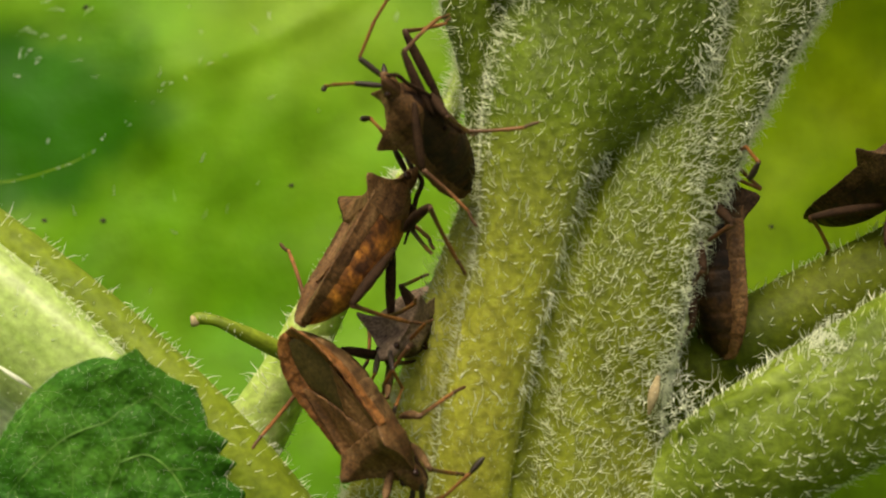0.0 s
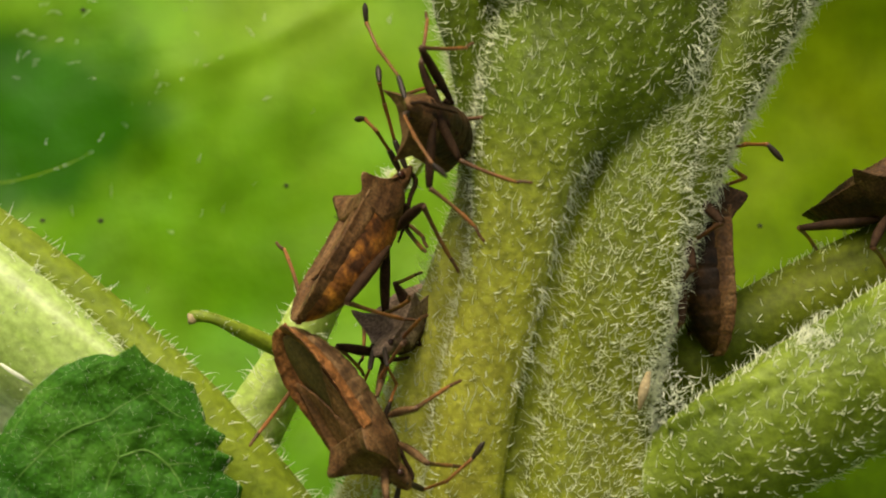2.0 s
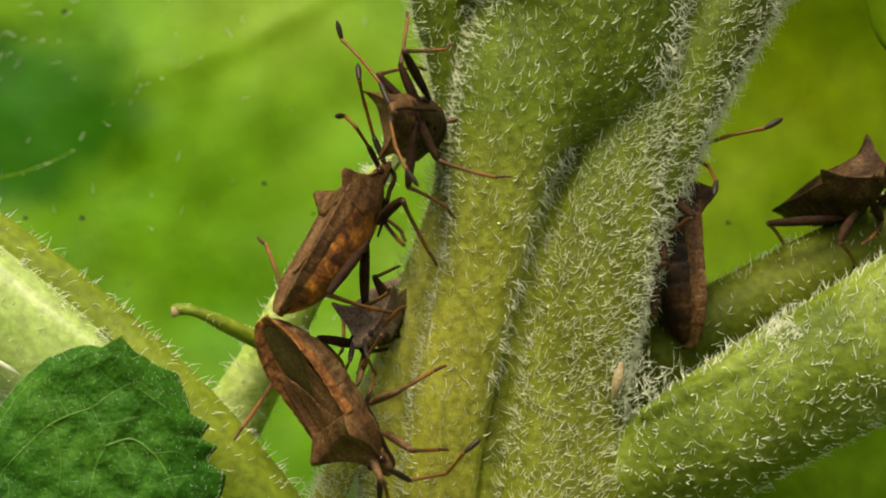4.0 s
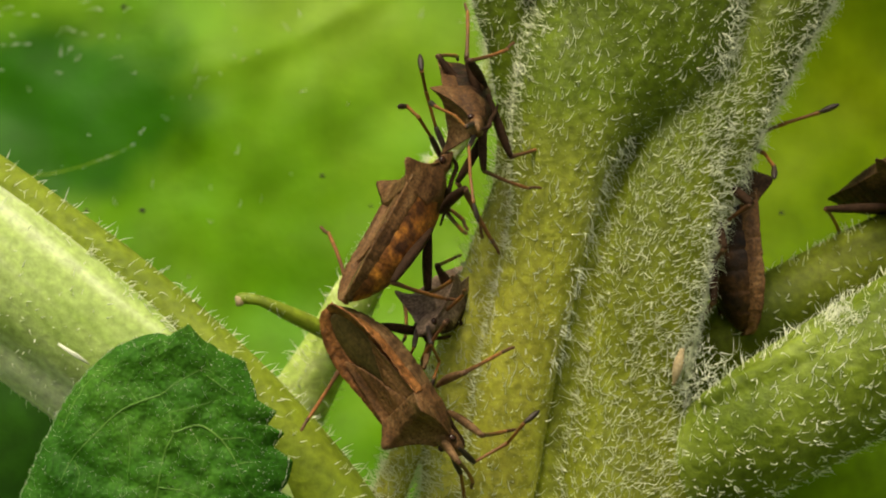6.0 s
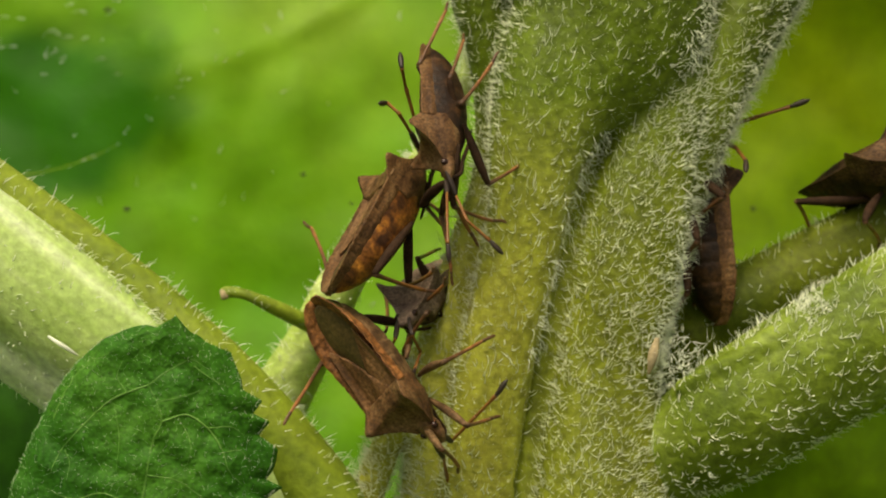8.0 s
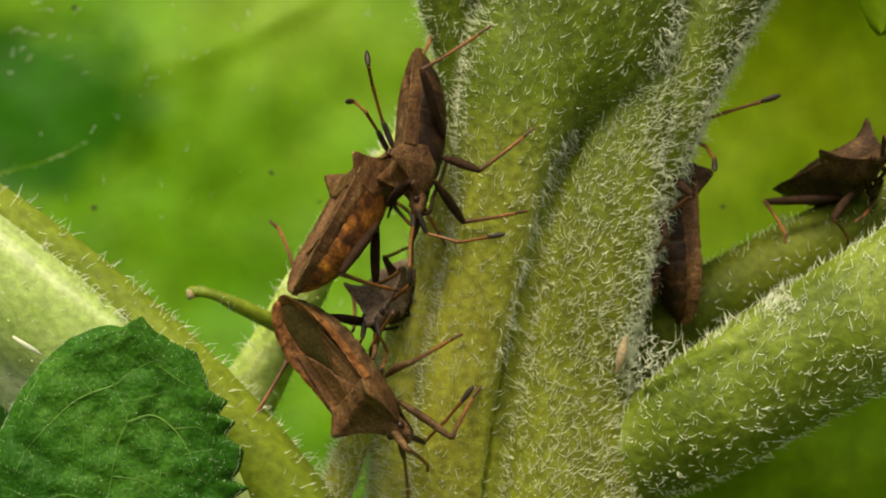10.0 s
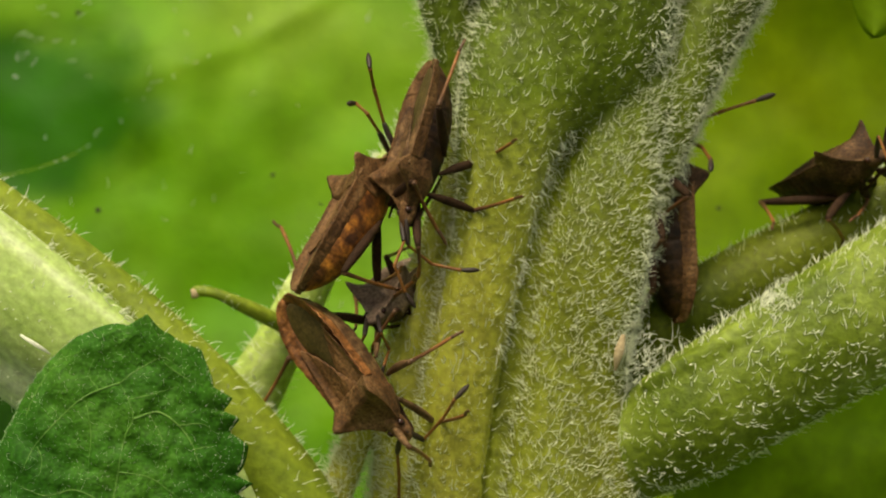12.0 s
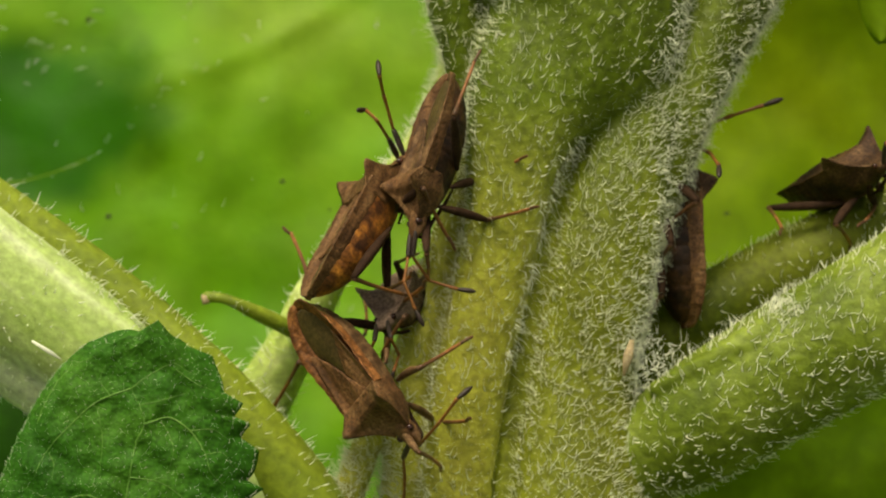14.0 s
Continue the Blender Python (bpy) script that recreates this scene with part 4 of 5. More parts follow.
ANT = [("antenna_base", 2.1, (0.16, 0.21, 0.23, 0.22, 0.18), FEELER_DARK), ("antenna_middle", 2.8, (0.12, 0.12, 0.125, 0.13, 0.16), FEELER), ("antenna_upper", 2.4, (0.12, 0.12, 0.12, 0.13, 0.17), FEELER), ("antenna_club", 1.5, (0.12, 0.19, 0.22, 0.2, 0.07), FEELER_DARK)]
for nm, ln, rad, mat in ANT:
    MESHES[nm] = limb_mesh(nm, ln, rad, mat)


def aim(a, b, pole=(0, 0, 1)):
    """A limb's pose from a towards b; metres."""
    z = (Vector(b) - Vector(a)).normalized()
    x = Vector(pole)
    x = x - z * x.dot(z)
    if x.length < 1e-6:
        x = z.orthogonal()
    x.normalize()
    m = Matrix((x, z.cross(x), z)).transposed().to_4x4()
    m.translation = Vector(a)
    return m


def dock_bug(label, kind):
    bug = new("dock_bug")
    tagged(bug, label, "bug", "dock bugs on the plant")
    m = MESHES[kind]
    hue = {"dark": "dark brown", "brown": "dark brown", "flanked": "mottled orange", "rusty": "tan", "grey": "dark brown", "rimmed": "dark brown"}[kind]
    part("belly", m["belly"], bug, hue + " ringed belly")
    for s in "lr":
        part("abdomen_edge", m["edge_" + s], bug, "upturned notched rim")
    part("wing_membrane", MESHES["membrane"], bug, "dark glossy membrane")
    for s in "lr":
        part("wing", m["wing_" + s], bug)
    part("scutellum", m["scutellum"], bug)
    part("pronotum", m["pronotum"], bug, "shield with raised pointed shoulders")
    hd = part("head", m["head"], bug)
    for s in (1, -1):
        part("eye", MESHES["eye"], hd, m=Matrix.Translation((5.85 * MM, s * 0.8 * MM, -0.5 * MM)))
    part("beak", MESHES["beak"], hd)
    return bug


def set_or_key(ob, rows):
    """One pose: stays. Several: kept for motions()."""
    ob.matrix_basis = rows[0][1]
    if len(rows) > 1:
        MOVES.append((ob, rows))


MOVES = []


def add_legs(bug, poses, legs, hue=""):
    """legs: name, side (1 left, -1 right), rows of (t, place of the knee, place of the foot)."""
    for which, side, rows in legs:
        hx, hy, hz = HIPS[which]
        hip = Vector((hx, hy * side, hz)) * MM
        l1, l2 = THIGH[which] * MM, SHIN[which] * MM
        thigh = part("femur", MESHES[hue + "thigh_" + which], bug)
        shin = part("tibia", MESHES["shin_" + which], bug, "red-brown shin")
        toe = part("tarsus", MESHES["foot"], shin)
        toe.matrix_basis = aim((0, 0, l2 * 0.985), Vector((0.35 * MM, 0.15 * MM, l2 + 1.1 * MM)), (1, 0, 0))
        a, b = [], []
        for t, m in poses:
            inv = m.inverted()
            knee = inv @ V(run_at([(r[0], r[1]) for r in rows], t))
            foot = inv @ V(run_at([(r[0], r[2]) for r in rows], t))
            knee = hip + (knee - hip).normalized() * l1
            out = (0, side, 0.4)
            a.append((t, aim(hip, knee, out)))
            b.append((t, aim(knee, foot, out)))
        set_or_key(thigh, a)
        set_or_key(shin, b)


def add_antenna(bug, poses, side, joints):
    """joints: rows of (t, four places that the antenna's joints point to)."""
    pieces = [part(nm, MESHES[nm], bug) for nm, *_ in ANT]
    rows = [[] for _ in ANT]
    for t, m in poses:
        inv = m.inverted()
        at = Vector((6.6, side * 0.5, -0.6)) * MM
        for i, (nm, ln, *_) in enumerate(ANT):
            goal = inv @ V(run_at([(q[0], q[1][i]) for q in joints], t))
            d = goal - at
            d = d.normalized() if d.length > 1e-9 else Vector((1, 0, 0))
            rows[i].append((t, aim(at, at + d, (0, 1, 0.3))))
            at = at + d * ln * MM
    for ob, r in zip(pieces, rows):
        set_or_key(ob, r)


def run_at(rows, t):
    """A value between rows of (t, (x, y, z)): smooth, with no overshoot."""
    ts = [r[0] for r in rows]
    P = np.array([r[1] for r in rows], float)
    if t <= ts[0]:
        return P[0]
    if t >= ts[-1]:
        return P[-1]
    i = max(k for k in range(len(ts) - 1) if ts[k] <= t)
    h = ts[i + 1] - ts[i]
    u = (t - ts[i]) / h

    def slope(k):
        if k == 0 or k == len(ts) - 1:
            return np.zeros(3)
        a, b = (P[k] - P[k - 1]) / (ts[k] - ts[k - 1]), (P[k + 1] - P[k]) / (ts[k + 1] - ts[k])
        return np.where(a * b > 0, 2 * a * b / np.where(np.abs(a + b) < 1e-12, 1.0, a + b), 0.0)
    return (2 * u**3 - 3 * u**2 + 1) * P[i] + (u**3 - 2 * u**2 + u) * h * slope(i) + (-2 * u**3 + 3 * u**2) * P[i + 1] + (u**3 - u**2) * h * slope(i + 1)


BEATS = [i * 0.25 for i in range(57)]


def pose_rows(keys, size=1.0):
    """Dense poses from rows of (t, middle, ahead, back)."""
    cols = [[(k[0], k[c]) for k in keys] for c in (1, 2, 3)]
    return [(t, frame_of(*(run_at(c, t) for c in cols), size)) for t in BEATS]


def still(at, ahead, back_up, size=1.0):
    return [(0.0, frame_of(at, ahead, back_up, size))]


# upper bug: turns from head up to head down
rows_a = pose_rows([
    (0, (-1.55, -5.51, 8.13), (-0.50, -0.68, 0.53), (-0.86, 0.33, -0.39)),
    (0.5, (-1.25, -5.44, 7.81), (-0.49, -0.68, 0.55), (-0.87, 0.35, -0.34)),
    (1, (-0.87, -5.43, 7.76), (-0.46, -0.72, 0.52), (-0.89, 0.35, -0.29)),
    (1.5, (-0.45, -5.48, 8.12), (-0.44, -0.82, 0.36), (-0.89, 0.33, -0.32)),
    (2, (-0.53, -5.53, 8.57), (-0.33, -0.92, 0.19), (-0.93, 0.29, -0.23)),
    (2.5, (-0.31, -5.45, 8.63), (-0.33, -0.93, 0.15), (-0.92, 0.29, -0.25)),
    (5, (-0.95, -5.01, 8.81), (-0.18, -0.98, -0.01), (-0.96, 0.18, -0.22)),
    (6, (-1.39, -5.11, 9.44), (0.09, -0.93, -0.37), (-0.99, -0.03, -0.17)),
    (6.5, (-1.70, -5.19, 9.01), (0.09, -0.89, -0.45), (-1.00, -0.07, -0.05)),
    (7, (-1.14, -5.47, 7.65), (0.14, -0.86, -0.49), (-0.99, -0.09, -0.12)),
    (7.5, (-0.99, -5.37, 8.30), (0.13, -0.77, -0.63), (-0.99, -0.04, -0.14)),
    (8, (-1.73, -5.46, 8.31), (0.05, -0.64, -0.77), (-1.00, -0.03, -0.04)),
    (8.5, (-1.67, -5.57, 7.43), (-0.04, -0.58, -0.82), (-0.99, 0.14, -0.05)),
    (11, (-0.42, -6.24, 6.39), (-0.10, -0.25, -0.96), (-0.92, -0.35, 0.19)),
    (12.5, (-0.80, -6.29, 5.94), (-0.28, -0.28, -0.92), (-0.86, -0.35, 0.37)),
    (14, (-0.44, -6.30, 5.62), (-0.28, -0.27, -0.92), (-0.86, -0.36, 0.37)),
], 0.95)
bug = dock_bug("brown dock bug that turns over at the stem's edge", "brown")
set_or_key(bug, rows_a)
add_legs(bug, rows_a, [
    ("front", 1, [(0, (1.34, -8.10, 8.23), (6.55, -8.27, 8.55)), (1.5, (1.67, -7.76, 6.88), (6.64, -7.40, 8.47)), (2, (1.62, -9.32, 6.17), (6.48, -9.43, 4.26)), (2.5, (1.70, -9.30, 6.06), (6.64, -9.44, 4.36)), (5, (1.61, -9.03, 5.55), (6.67, -9.25, 4.26)), (6.5, (-0.14, -8.78, 3.34), (3.06, -4.83, 2.16)), (7.5, (-0.57, -8.65, 2.27), (2.56, -4.51, 1.68)), (8.5, (0.02, -8.64, 0.07), (4.34, -6.26, -1.67)), (11, (3.74, -3.93, 0.69), (7.74, -7.12, 1.73)), (12.5, (3.74, -4.92, 0.83), (7.54, -8.38, 1.79)), (14, (4.12, -4.93, 0.50), (8.07, -8.22, 1.45))]),
    ("middle", 1, [(0, (0.23, -11.50, 9.20), (2.43, -6.54, 7.82)), (0.5, (-0.47, -11.88, 10.01), (4.50, -9.36, 10.63)), (1, (-0.10, -2.16, 9.98), (5.18, -4.03, 10.09)), (2, (1.35, -3.07, 9.29), (6.65, -4.78, 9.91)), (2.5, (1.48, -3.11, 9.09), (6.88, -4.18, 10.15)), (5, (1.83, -3.04, 8.39), (6.65, -5.35, 10.09)), (6, (2.48, -7.25, 5.34), (6.05, -3.14, 6.65)), (7, (2.91, -4.27, 4.57), (6.87, -7.72, 6.55)), (8, (2.37, -7.46, 2.87), (6.03, -3.88, 5.16)), (8.5, (3.05, -4.24, 4.72), (6.75, -8.40, 5.39)), (11, (2.35, -11.86, 4.03), (7.15, -9.80, 6.05)), (12.5, (3.20, -2.71, 4.22), (6.81, -6.61, 5.99)), (14, (3.50, -2.63, 3.67), (7.35, -6.28, 5.47))]),
    ("hind", 1, [(0, (-2.71, -6.29, 15.38), (0.66, -0.54, 16.42)), (0.5, (-1.97, -6.28, 15.13), (2.03, -0.91, 15.92)), (1, (-1.38, -6.33, 15.07), (2.62, -0.92, 15.51)), (2, (-1.08, -10.31, 14.05), (2.70, -4.74, 14.41)), (2.5, (-0.80, -10.50, 13.99), (2.81, -4.81, 14.28)), (5, (-0.84, -10.70, 13.43), (2.78, -5.05, 14.15)), (6.5, (-0.38, -11.67, 11.36), (2.91, -6.07, 13.16)), (7.5, (0.05, -12.15, 9.97), (3.23, -6.65, 12.22)), (8, (0.21, -12.51, 8.67), (3.15, -7.84, 12.55)), (8.5, (0.87, -1.38, 8.90), (3.21, -6.47, 12.66)), (11, (0.76, -11.72, 8.36), (2.91, -8.06, 13.60)), (12.5, (1.20, -11.09, 8.64), (3.10, -6.99, 13.65)), (14, (1.48, -11.05, 8.36), (3.50, -7.01, 13.37))]),
    ("middle", -1, [(0, (-2.74, -8.67, 13.76), (0.24, -5.12, 16.90)), (0.5, (-2.58, -8.62, 13.28), (-0.92, -4.81, 17.05)), (1.5, (-1.32, -8.70, 13.16), (-0.61, -4.87, 17.20)), (2.5, (-1.02, -8.56, 12.89), (-0.50, -4.77, 16.99)), (5, (-1.06, -7.78, 12.73), (-0.37, -4.45, 17.18)), (6, (-0.75, -6.87, 12.65), (-0.59, -3.50, 17.12)), (6.5, (-0.63, -6.71, 12.01), (1.85, -3.80, 16.11)), (7.5, (0.11, -6.49, 11.23), (1.69, -4.24, 16.12)), (8.5, (-0.94, -6.51, 9.94), (-0.06, -1.44, 12.17)), (11, (-0.73, -1.91, 7.16), (0.70, 2.91, 9.61)), (14, (-0.24, -2.46, 6.86), (1.25, 2.34, 9.34))]),
    ("front", -1, [(0, (-1.41, -9.18, 5.53), (2.45, -9.25, 2.01)), (1, (-0.93, -9.26, 4.89), (3.35, -9.31, 1.89)), (2, (-0.51, -9.74, 4.20), (3.46, -9.80, 0.80)), (2.5, (-0.54, -9.65, 4.15), (3.48, -9.72, 0.80)), (5, (-0.52, -9.04, 3.65), (1.97, -4.51, 2.92)), (6.5, (-2.06, -6.19, 3.02), (0.26, -4.77, -1.44)), (7.5, (-0.50, -4.64, 2.36), (0.90, -7.98, -1.40)), (8.5, (-1.75, -7.34, -0.56), (-2.20, -3.76, -4.34)), (11, (-0.58, -8.47, -1.71), (-0.56, -4.35, -4.92)), (14, (-0.72, -9.38, -2.04), (-0.59, -4.77, -4.50))]),
    ("hind", -1, [(0, (-2.19, -2.75, 11.19), (0.25, 3.44, 10.04)), (2, (-2.34, -3.63, 11.00), (0.34, 2.45, 12.14)), (2.5, (-2.29, -7.17, 12.44), (0.68, -1.18, 13.35)), (5, (-3.01, -6.25, 12.14), (1.05, -0.96, 13.15)), (6, (-2.89, -5.43, 12.95), (-1.11, 1.06, 13.38)), (7, (-2.02, -5.51, 11.57), (0.93, 0.43, 12.77)), (7.5, (-2.16, -5.28, 12.09), (-1.84, -1.55, 17.70)), (8, (-2.82, -5.22, 12.05), (-0.30, -1.68, 17.21)), (8.5, (-1.80, -5.66, 11.76), (-0.23, -2.20, 17.33)), (11, (-0.48, -2.91, 10.61), (2.09, 2.67, 13.39)), (14, (0.92, -2.28, 9.53), (3.60, 3.13, 12.54))]),
])
add_antenna(bug, rows_a, 1, [(0, ((-5.81, -9.79, 13.27), (-4.83, -9.95, 15.74), (-3.66, -10.09, 17.69), (-2.81, -10.19, 18.83))), (0.5, ((-5.32, -9.71, 13.12), (-5.96, -9.92, 15.69), (-6.17, -10.12, 17.96), (-6.26, -10.25, 19.37))), (1, ((-4.74, -9.98, 12.90), (-6.27, -10.17, 15.06), (-7.09, -10.38, 17.18), (-7.59, -10.51, 18.51))), (1.5, ((-3.63, -9.66, 12.52), (-5.19, -9.84, 14.67), (-6.28, -10.02, 16.67), (-6.50, -10.14, 18.07))), (2, ((-2.67, -10.42, 12.05), (-4.16, -9.60, 14.10), (-4.98, -8.59, 15.98), (-5.08, -8.71, 17.39))), (2.5, ((-2.63, -10.61, 11.88), (-3.85, -9.52, 13.98), (-4.68, -8.05, 15.51), (-4.89, -8.17, 16.92))), (5, ((-2.38, -10.12, 10.82), (-3.94, -8.52, 12.26), (-5.61, -8.09, 13.76), (-6.12, -8.20, 15.08))), (6, ((-0.91, -12.94, 7.32), (-1.70, -10.58, 8.26), (-3.13, -9.00, 9.05), (-3.55, -7.69, 9.46))), (6.5, ((-1.05, -10.88, 4.72), (-0.88, -10.83, 2.07), (-0.33, -10.81, -0.15), (0.73, -10.83, -1.09))), (7.5, ((0.53, -10.42, 2.84), (1.24, -11.78, 0.67), (2.10, -11.78, -1.45), (2.46, -11.80, -2.82))), (8.5, ((-0.66, -9.63, 0.78), (0.09, -11.73, -0.68), (2.18, -11.02, -1.23), (3.56, -11.06, -1.58))), (11, ((0.45, -8.06, -1.48), (2.95, -7.35, -2.04), (5.19, -7.44, -1.65), (6.47, -7.52, -1.02))), (12.5, ((-2.03, -8.25, -1.95), (-0.52, -6.97, -3.73), (1.59, -7.02, -4.61), (2.98, -7.08, -4.90))), (14, ((-1.79, -8.20, -2.27), (-0.49, -6.86, -4.16), (1.68, -6.92, -4.85), (3.09, -6.98, -5.07)))])
add_antenna(bug, rows_a, -1, [(0, ((-6.15, -10.36, 11.50), (-7.68, -8.18, 11.52), (-8.35, -6.00, 11.51), (-8.42, -7.38, 11.16))), (0.5, ((-5.49, -9.18, 11.31), (-6.13, -11.57, 10.33), (-6.07, -13.48, 9.09), (-5.18, -14.00, 8.11))), (1, ((-4.64, -9.05, 11.05), (-4.66, -11.38, 9.77), (-3.69, -12.02, 7.81), (-2.62, -11.99, 6.88))), (1.5, ((-3.45, -9.23, 10.19), (-2.83, -11.23, 8.54), (-1.75, -11.17, 6.54), (-0.60, -11.15, 5.68))), (2, ((-2.25, -13.55, 9.13), (-1.45, -15.49, 7.49), (-0.29, -16.32, 5.71), (0.76, -16.30, 4.75))), (2.5, ((-1.98, -13.52, 8.92), (-1.23, -15.26, 7.06), (-0.05, -16.35, 5.44), (0.93, -16.64, 4.44))), (5, ((-1.65, -13.19, 7.85), (-1.56, -15.22, 6.13), (-0.99, -16.66, 4.46), (-0.30, -16.64, 3.21))), (6, ((-0.71, -12.42, 5.91), (-0.66, -14.05, 3.81), (-0.45, -15.01, 1.75), (-0.09, -15.00, 0.37))), (6.5, ((-0.86, -12.28, 4.93), (-1.19, -13.58, 2.63), (-0.93, -13.56, 0.36), (-0.49, -13.57, -0.99))), (7.5, ((-0.00, -11.62, 3.22), (0.15, -13.17, 1.07), (0.40, -13.98, -1.05), (0.71, -13.97, -2.44))), (8.5, ((-1.68, -10.46, 0.91), (-1.92, -12.65, -0.58), (-2.15, -13.56, -2.66), (-2.24, -13.57, -4.08))), (11, ((-0.50, -8.76, -1.07), (-0.76, -10.94, -2.58), (-0.72, -12.67, -4.07), (-0.68, -12.00, -5.33))), (12.5, ((-2.12, -8.50, -1.77), (-3.06, -10.06, -3.72), (-2.21, -8.97, -5.53), (-1.36, -8.99, -6.68))), (14, ((-2.14, -7.97, -2.31), (-2.49, -9.73, -4.27), (-1.64, -9.76, -6.39), (-1.03, -9.79, -7.67)))])

# second bug: its tail joined to the tail of the third
rows_b = still((-6.21, -4.64, 0.61), (0.47, 0.44, 0.77), (-0.80, -0.16, 0.58), 1.06)
bug = dock_bug("brown dock bug with orange flank, joined tail to tail", "flanked")
set_or_key(bug, rows_b)
add_legs(bug, rows_b, [
    ("middle", -1, [(0, (-0.95, -9.21, 2.96), (1.36, -5.45, -1.48))]),
    ("front", -1, [(0, (-2.32, 1.81, 1.49), (-0.65, -3.38, -0.57))]),
    ("hind", -1, [(0, (-6.37, -9.49, -3.90), (-1.78, -3.72, -5.41))]),
    ("middle", 1, [(0, (-3.73, -2.65, -4.83), (-1.54, -8.36, -3.52))]),
    ("hind", 1, [(0, (-9.96, -1.30, -3.84), (-11.64, 4.65, 0.46))]),
    ("front", 1, [(0, (-2.88, 3.64, 2.13), (-0.57, -1.45, 0.45))]),
])
add_antenna(bug, rows_b, -1, [(7, ((-3.07, -2.02, 7.83), (-3.81, -2.98, 10.53), (-4.11, -5.09, 11.92), (-4.23, -4.14, 13.19)))])
add_antenna(bug, rows_b, 1, [(7, ((-3.45, -2.28, 7.08), (-4.40, -4.71, 8.49), (-5.26, -2.49, 9.40), (-5.90, -3.94, 9.28)))])

# third bug: head down
rows_c = pose_rows([
    (0, (-6.37, -7.20, -11.58), (0.62, -0.05, -0.78), (-0.56, -0.73, -0.39)),
    (2.5, (-6.87, -7.14, -11.74), (0.58, -0.03, -0.82), (-0.65, -0.62, -0.44)),
    (7, (-6.46, -6.91, -11.39), (0.64, -0.14, -0.76), (-0.59, -0.73, -0.36)),
    (14, (-6.49, -6.77, -11.43), (0.60, -0.25, -0.76), (-0.65, -0.71, -0.28)),
], 1.03)
bug = dock_bug("reddish-brown dock bug clinging head down", "rusty")
set_or_key(bug, rows_c)
add_legs(bug, rows_c, [
    ("middle", 1, [(0, (-1.64, -11.52, -11.58), (1.12, -6.39, -9.86)), (7, (-1.21, -11.18, -10.52), (2.30, -6.51, -8.85)), (14, (-1.45, -11.42, -10.81), (2.40, -7.22, -8.71))]),
    ("front", 1, [(0, (-0.94, -11.46, -15.17), (1.24, -6.29, -15.93)), (7, (0.23, -10.97, -15.15), (2.49, -5.78, -15.00)), (14, (-0.23, -2.73, -15.18), (2.73, -7.56, -15.03))]),
    ("hind", 1, [(0, (-3.85, -0.37, -8.16), (-0.76, -6.06, -4.76)), (7, (-3.20, -0.90, -6.65), (-0.67, -7.41, -4.46)), (14, (-3.55, -1.16, -6.38), (-0.50, -7.47, -4.29))]),
    ("hind", -1, [(0, (-10.38, -1.04, -10.18), (-13.23, -6.78, -13.70)), (7, (-10.54, -0.95, -10.75), (-13.05, -6.62, -14.62)), (14, (-10.75, -1.83, -10.36), (-13.39, 3.39, -14.75))]),
    ("front", -1, [(0, (-4.09, -9.55, -17.66), (-4.78, -4.91, -20.85)), (7, (-1.45, -9.68, -17.10), (0.12, -4.63, -19.13)), (14, (-1.61, -10.16, -17.22), (0.55, -5.18, -18.83))]),
    ("middle", -1, [(0, (-6.72, -0.38, -14.71), (-5.21, 5.27, -16.34)), (7, (-5.67, 0.33, -13.68), (-3.95, -5.31, -15.18)), (14, (-5.90, 0.11, -13.63), (-4.15, -5.49, -15.22))]),
], "rusty_")
add_antenna(bug, rows_c, 1, [(0, ((-1.44, -6.00, -18.03), (0.04, -8.39, -17.36), (1.88, -8.29, -15.71), (2.89, -8.22, -14.55))), (2.5, ((-0.90, -5.81, -17.35), (0.94, -7.90, -16.60), (2.78, -8.07, -14.96), (3.59, -8.49, -13.71))), (5, ((-0.31, -6.86, -17.73), (1.84, -4.94, -17.65), (3.50, -6.20, -16.32), (4.77, -6.21, -15.43))), (7, ((-0.62, -5.97, -16.81), (1.16, -7.23, -14.92), (2.64, -8.19, -13.19), (3.64, -8.19, -12.01))), (8.5, ((-0.64, -6.07, -16.71), (1.28, -7.00, -14.77), (2.75, -8.28, -13.25), (3.60, -8.52, -11.99))), (11, ((-0.02, -6.92, -16.83), (1.46, -8.76, -15.18), (2.28, -10.67, -13.84), (3.29, -10.66, -12.66))), (14, ((-1.47, -6.41, -16.89), (0.20, -7.79, -14.98), (1.50, -8.93, -13.22), (2.66, -8.41, -12.34)))])
add_antenna(bug, rows_c, -1, [(0, ((-2.36, -5.68, -18.78), (-2.26, -3.79, -20.95), (-2.20, -2.08, -22.74), (-2.08, -2.24, -24.27))), (2.5, ((-3.18, -5.81, -19.20), (-3.12, -3.97, -21.42), (-3.05, -2.83, -23.61), (-2.98, -2.05, -24.94))), (7, ((-1.18, -5.66, -17.98), (-0.85, -3.32, -19.64), (-0.58, -1.71, -21.49), (-0.40, -1.01, -22.85))), (14, ((-2.70, -5.96, -17.85), (-2.62, -3.78, -19.74), (-2.72, -2.17, -21.61), (-2.78, -1.48, -22.99)))])

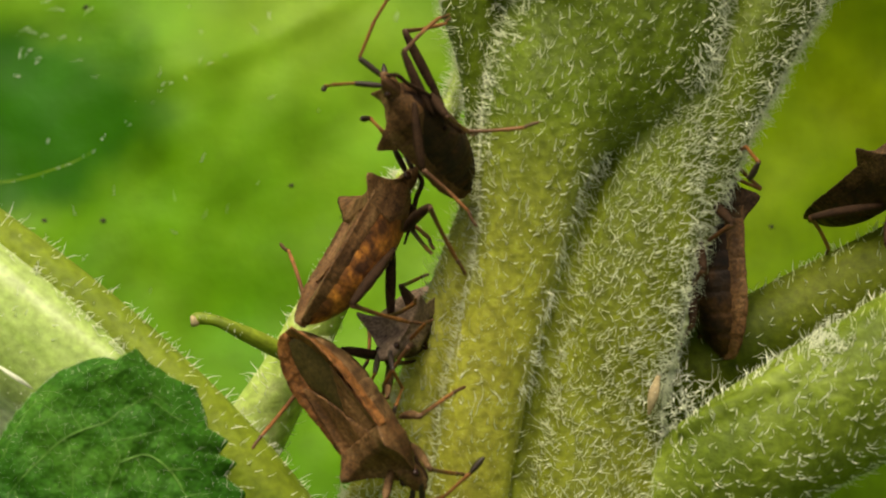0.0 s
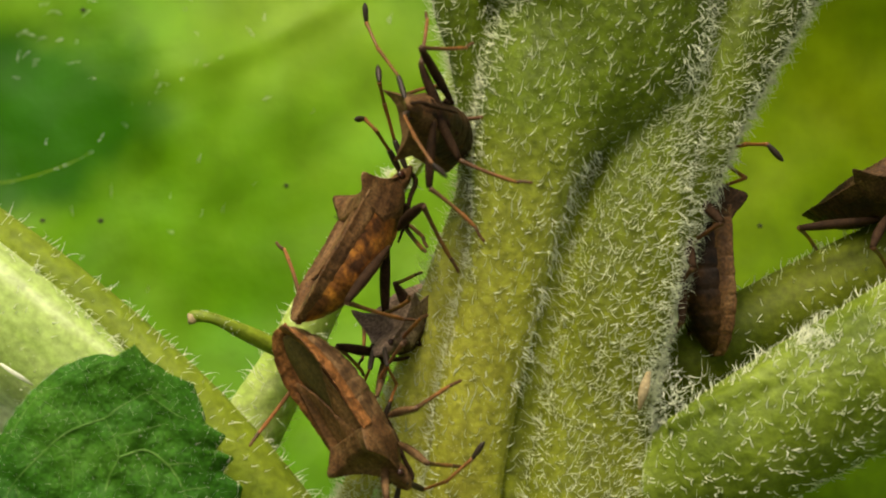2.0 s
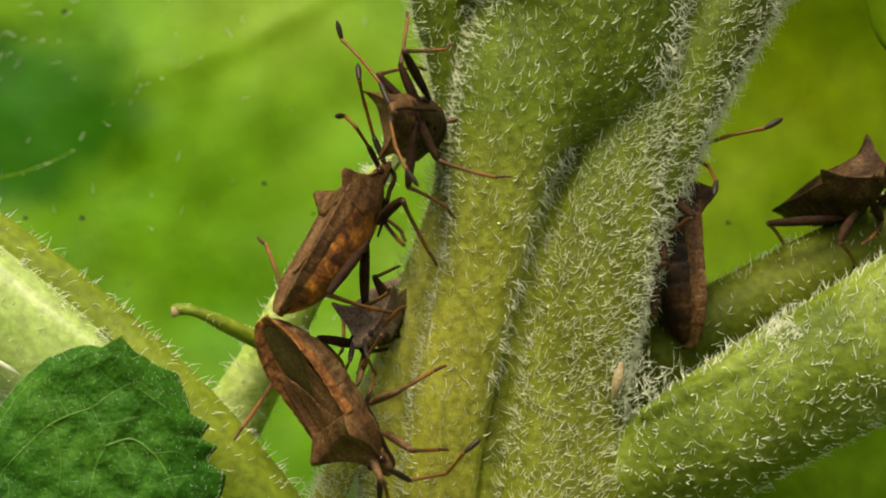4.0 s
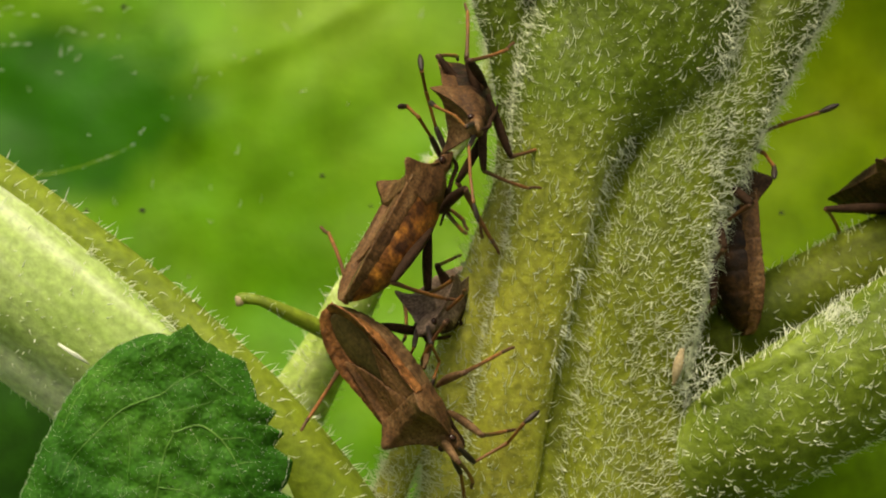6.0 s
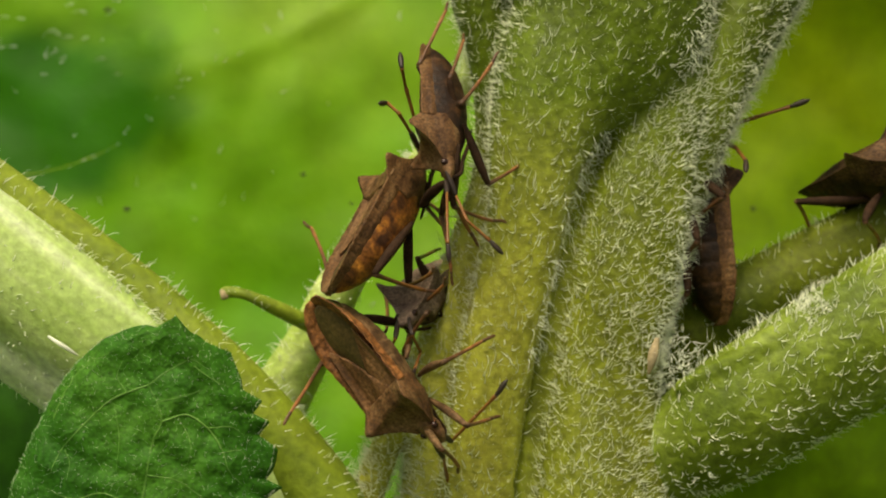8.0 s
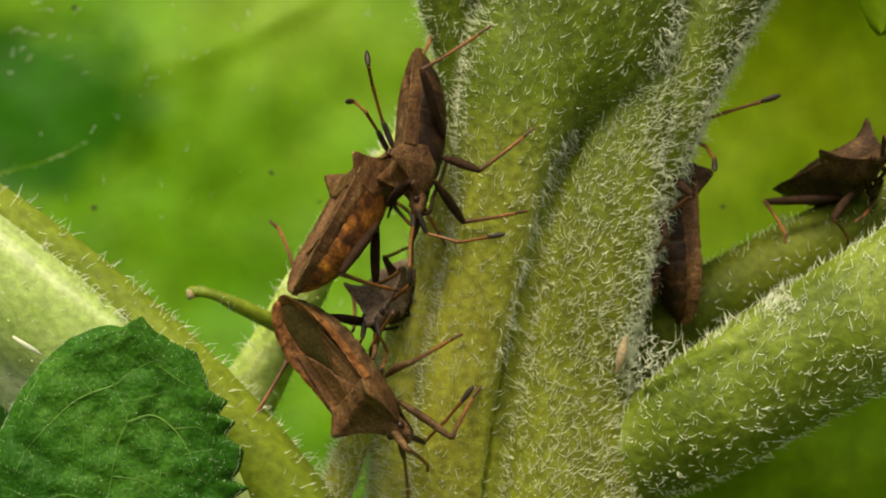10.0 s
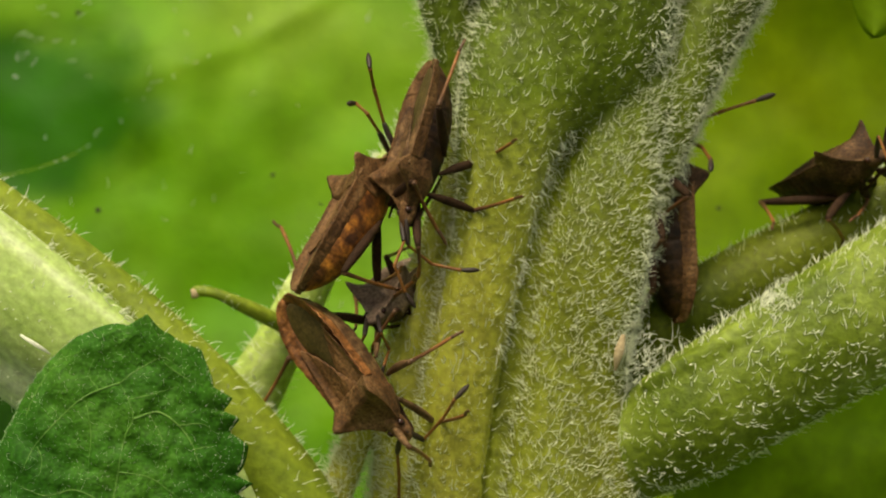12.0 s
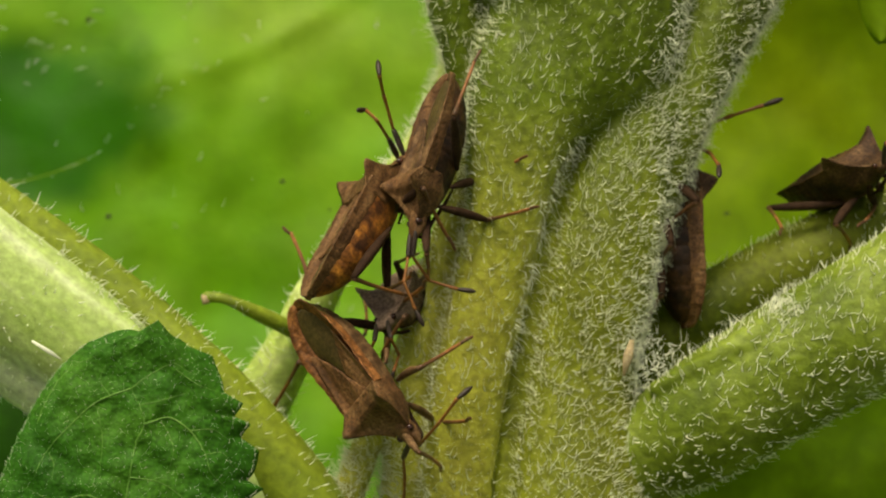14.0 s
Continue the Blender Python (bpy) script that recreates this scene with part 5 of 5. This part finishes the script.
# bug half hidden behind the others
rows_d = still((-2.14, 0.99, -4.88), (-0.36, -0.88, -0.32), (-0.36, -0.19, 0.92), 0.95)
bug = dock_bug("grey-brown dock bug half hidden behind others", "grey")
set_or_key(bug, rows_d)
add_legs(bug, rows_d, [
    ("front", -1, [(8.5, (-7.17, -4.86, -7.15), (-5.08, -0.71, -9.54))]),
    ("front", 1, [(8.5, (-2.38, -7.18, -6.87), (-4.63, -3.98, -10.33))]),
    ("middle", -1, [(8.5, (-6.11, -3.80, -7.52), (-3.32, 1.00, -8.29))]),
    ("middle", 1, [(8.5, (-3.03, -0.92, -2.71), (-1.47, 4.42, -2.01))]),
    ("hind", 1, [(8.5, (-2.82, 4.29, -3.02), (-2.00, -1.12, -6.96))]),
    ("hind", -1, [(8.5, (-5.53, 6.19, -5.67), (-5.51, 0.15, -8.69))]),
])
add_antenna(bug, rows_d, 1, [(8.5, ((-3.54, -6.12, -8.58), (-2.91, -3.91, -9.92), (-3.35, -5.78, -11.15), (-3.79, -5.37, -12.44)))])
add_antenna(bug, rows_d, -1, [(8.5, ((-4.82, -5.72, -8.79), (-5.50, -3.66, -10.33), (-6.14, -5.47, -11.55), (-6.58, -4.45, -12.44)))])

# bug on the far side of the stem
rows_e = pose_rows([
    (0, (20.29, 3.44, -0.07), (-0.07, 0.05, 1.00), (0.97, 0.25, 0.06)),
    (7.5, (20.09, 3.36, -0.18), (-0.10, 0.05, 0.99), (0.97, 0.23, 0.09)),
    (11, (19.93, 3.33, -0.17), (-0.05, 0.04, 1.00), (0.97, 0.25, 0.04)),
], 1.12)
bug = dock_bug("dark brown dock bug clinging head up to the hairy stem", "rimmed")
set_or_key(bug, rows_e)
add_legs(bug, rows_e, [
    ("front", 1, [(0, (20.92, -1.92, 1.79), (17.46, 2.35, -1.00))]),
    ("middle", 1, [(0, (18.75, -2.59, -1.50), (16.87, 2.73, -4.94))]),
    ("hind", 1, [(0, (17.95, -1.99, -5.45), (17.06, 5.36, -8.36))]),
    ("hind", -1, [(0, (19.10, 3.75, -6.35), (18.15, 11.49, -7.93))]),
    ("front", -1, [(0, (20.29, 7.76, 0.89), (18.46, 1.94, 0.04))]),
    ("middle", -1, [(0, (19.74, 7.29, -2.08), (18.17, 0.88, -2.43))]),
])
add_antenna(bug, rows_e, 1, [(0, ((21.32, 1.50, 6.86), (21.83, -1.00, 7.32), (22.40, -3.00, 6.52), (22.12, -3.00, 5.23))), (1.5, ((21.89, 1.50, 7.20), (22.88, -1.00, 7.53), (23.79, -3.20, 7.26), (24.23, -3.20, 6.17))), (5, ((21.43, 2.00, 6.92), (23.19, 2.00, 7.78), (25.16, 2.00, 8.43), (28.46, 2.00, 9.73))), (8.5, ((22.12, 2.00, 7.49), (23.81, 2.00, 8.23), (25.81, 2.00, 8.82), (29.15, 2.00, 9.90))), (14, ((22.37, 2.00, 7.97), (23.97, 2.00, 8.68), (26.03, 2.00, 9.33), (29.70, 2.00, 10.51)))])
add_antenna(bug, rows_e, -1, [(0, ((21.47, 4.00, 6.52), (21.97, 4.00, 5.89), (22.05, 4.00, 5.05), (21.97, 4.00, 4.22))), (5, ((22.03, 3.00, 6.25), (22.55, 0.00, 5.55), (22.72, -2.00, 4.52), (22.46, -3.50, 3.39)))])

# bug on the darker branch
rows_f = pose_rows([
    (0, (31.67, 4.94, 5.38), (0.49, -0.76, 0.42), (-0.58, 0.07, 0.81)),
    (2.5, (32.59, 4.97, 4.34), (0.47, -0.85, 0.25), (-0.55, -0.06, 0.83)),
    (7.5, (32.43, 4.96, 4.13), (0.45, -0.86, 0.22), (-0.54, -0.06, 0.84)),
    (11, (33.04, 4.84, 4.10), (0.45, -0.87, 0.21), (-0.49, -0.05, 0.87)),
    (12.5, (32.95, 4.82, 4.09), (0.45, -0.87, 0.19), (-0.51, -0.07, 0.86)),
])
bug = dock_bug("brown dock bug standing on the dark green branch", "dark")
set_or_key(bug, rows_f)
add_legs(bug, rows_f, [
    ("hind", -1, [(0, (26.87, 1.23, 2.31), (29.15, 7.38, -0.38)), (2.5, (27.21, 3.32, 1.31), (29.47, 9.78, -0.56)), (7.5, (27.14, 2.33, 1.54), (29.03, 8.82, -0.62)), (11, (27.44, 4.62, 1.37), (27.76, -2.15, -0.74)), (12.5, (27.38, 4.67, 1.37), (27.74, -2.10, -0.73))]),
    ("middle", -1, [(11, (31.92, -1.52, -0.16), (34.13, 3.61, -2.07))]),
    ("front", -1, [(11, (36.31, 5.61, 1.65), (34.40, 0.81, -0.24))]),
    ("hind", 1, [(11, (35.13, 11.23, 2.74), (33.22, 4.84, 0.31))]),
    ("middle", 1, [(11, (37.49, 8.55, 2.63), (39.71, 13.73, 0.89))]),
    ("front", 1, [(11, (38.91, 6.04, 2.99), (40.68, 11.09, 1.74))]),
])
add_antenna(bug, rows_f, 1, [(0, ((36.87, -2.00, 8.18), (38.33, -3.00, 9.76), (39.95, -3.00, 10.98), (41.16, -3.00, 11.79)))])
add_antenna(bug, rows_f, -1, [(0, ((35.90, -3.00, 6.93), (36.14, -4.00, 4.88), (36.54, -4.00, 2.86), (36.95, -4.00, 2.06)))])


def motions():
    for ob, rows in MOVES:
        walk(ob, rows)


motions()
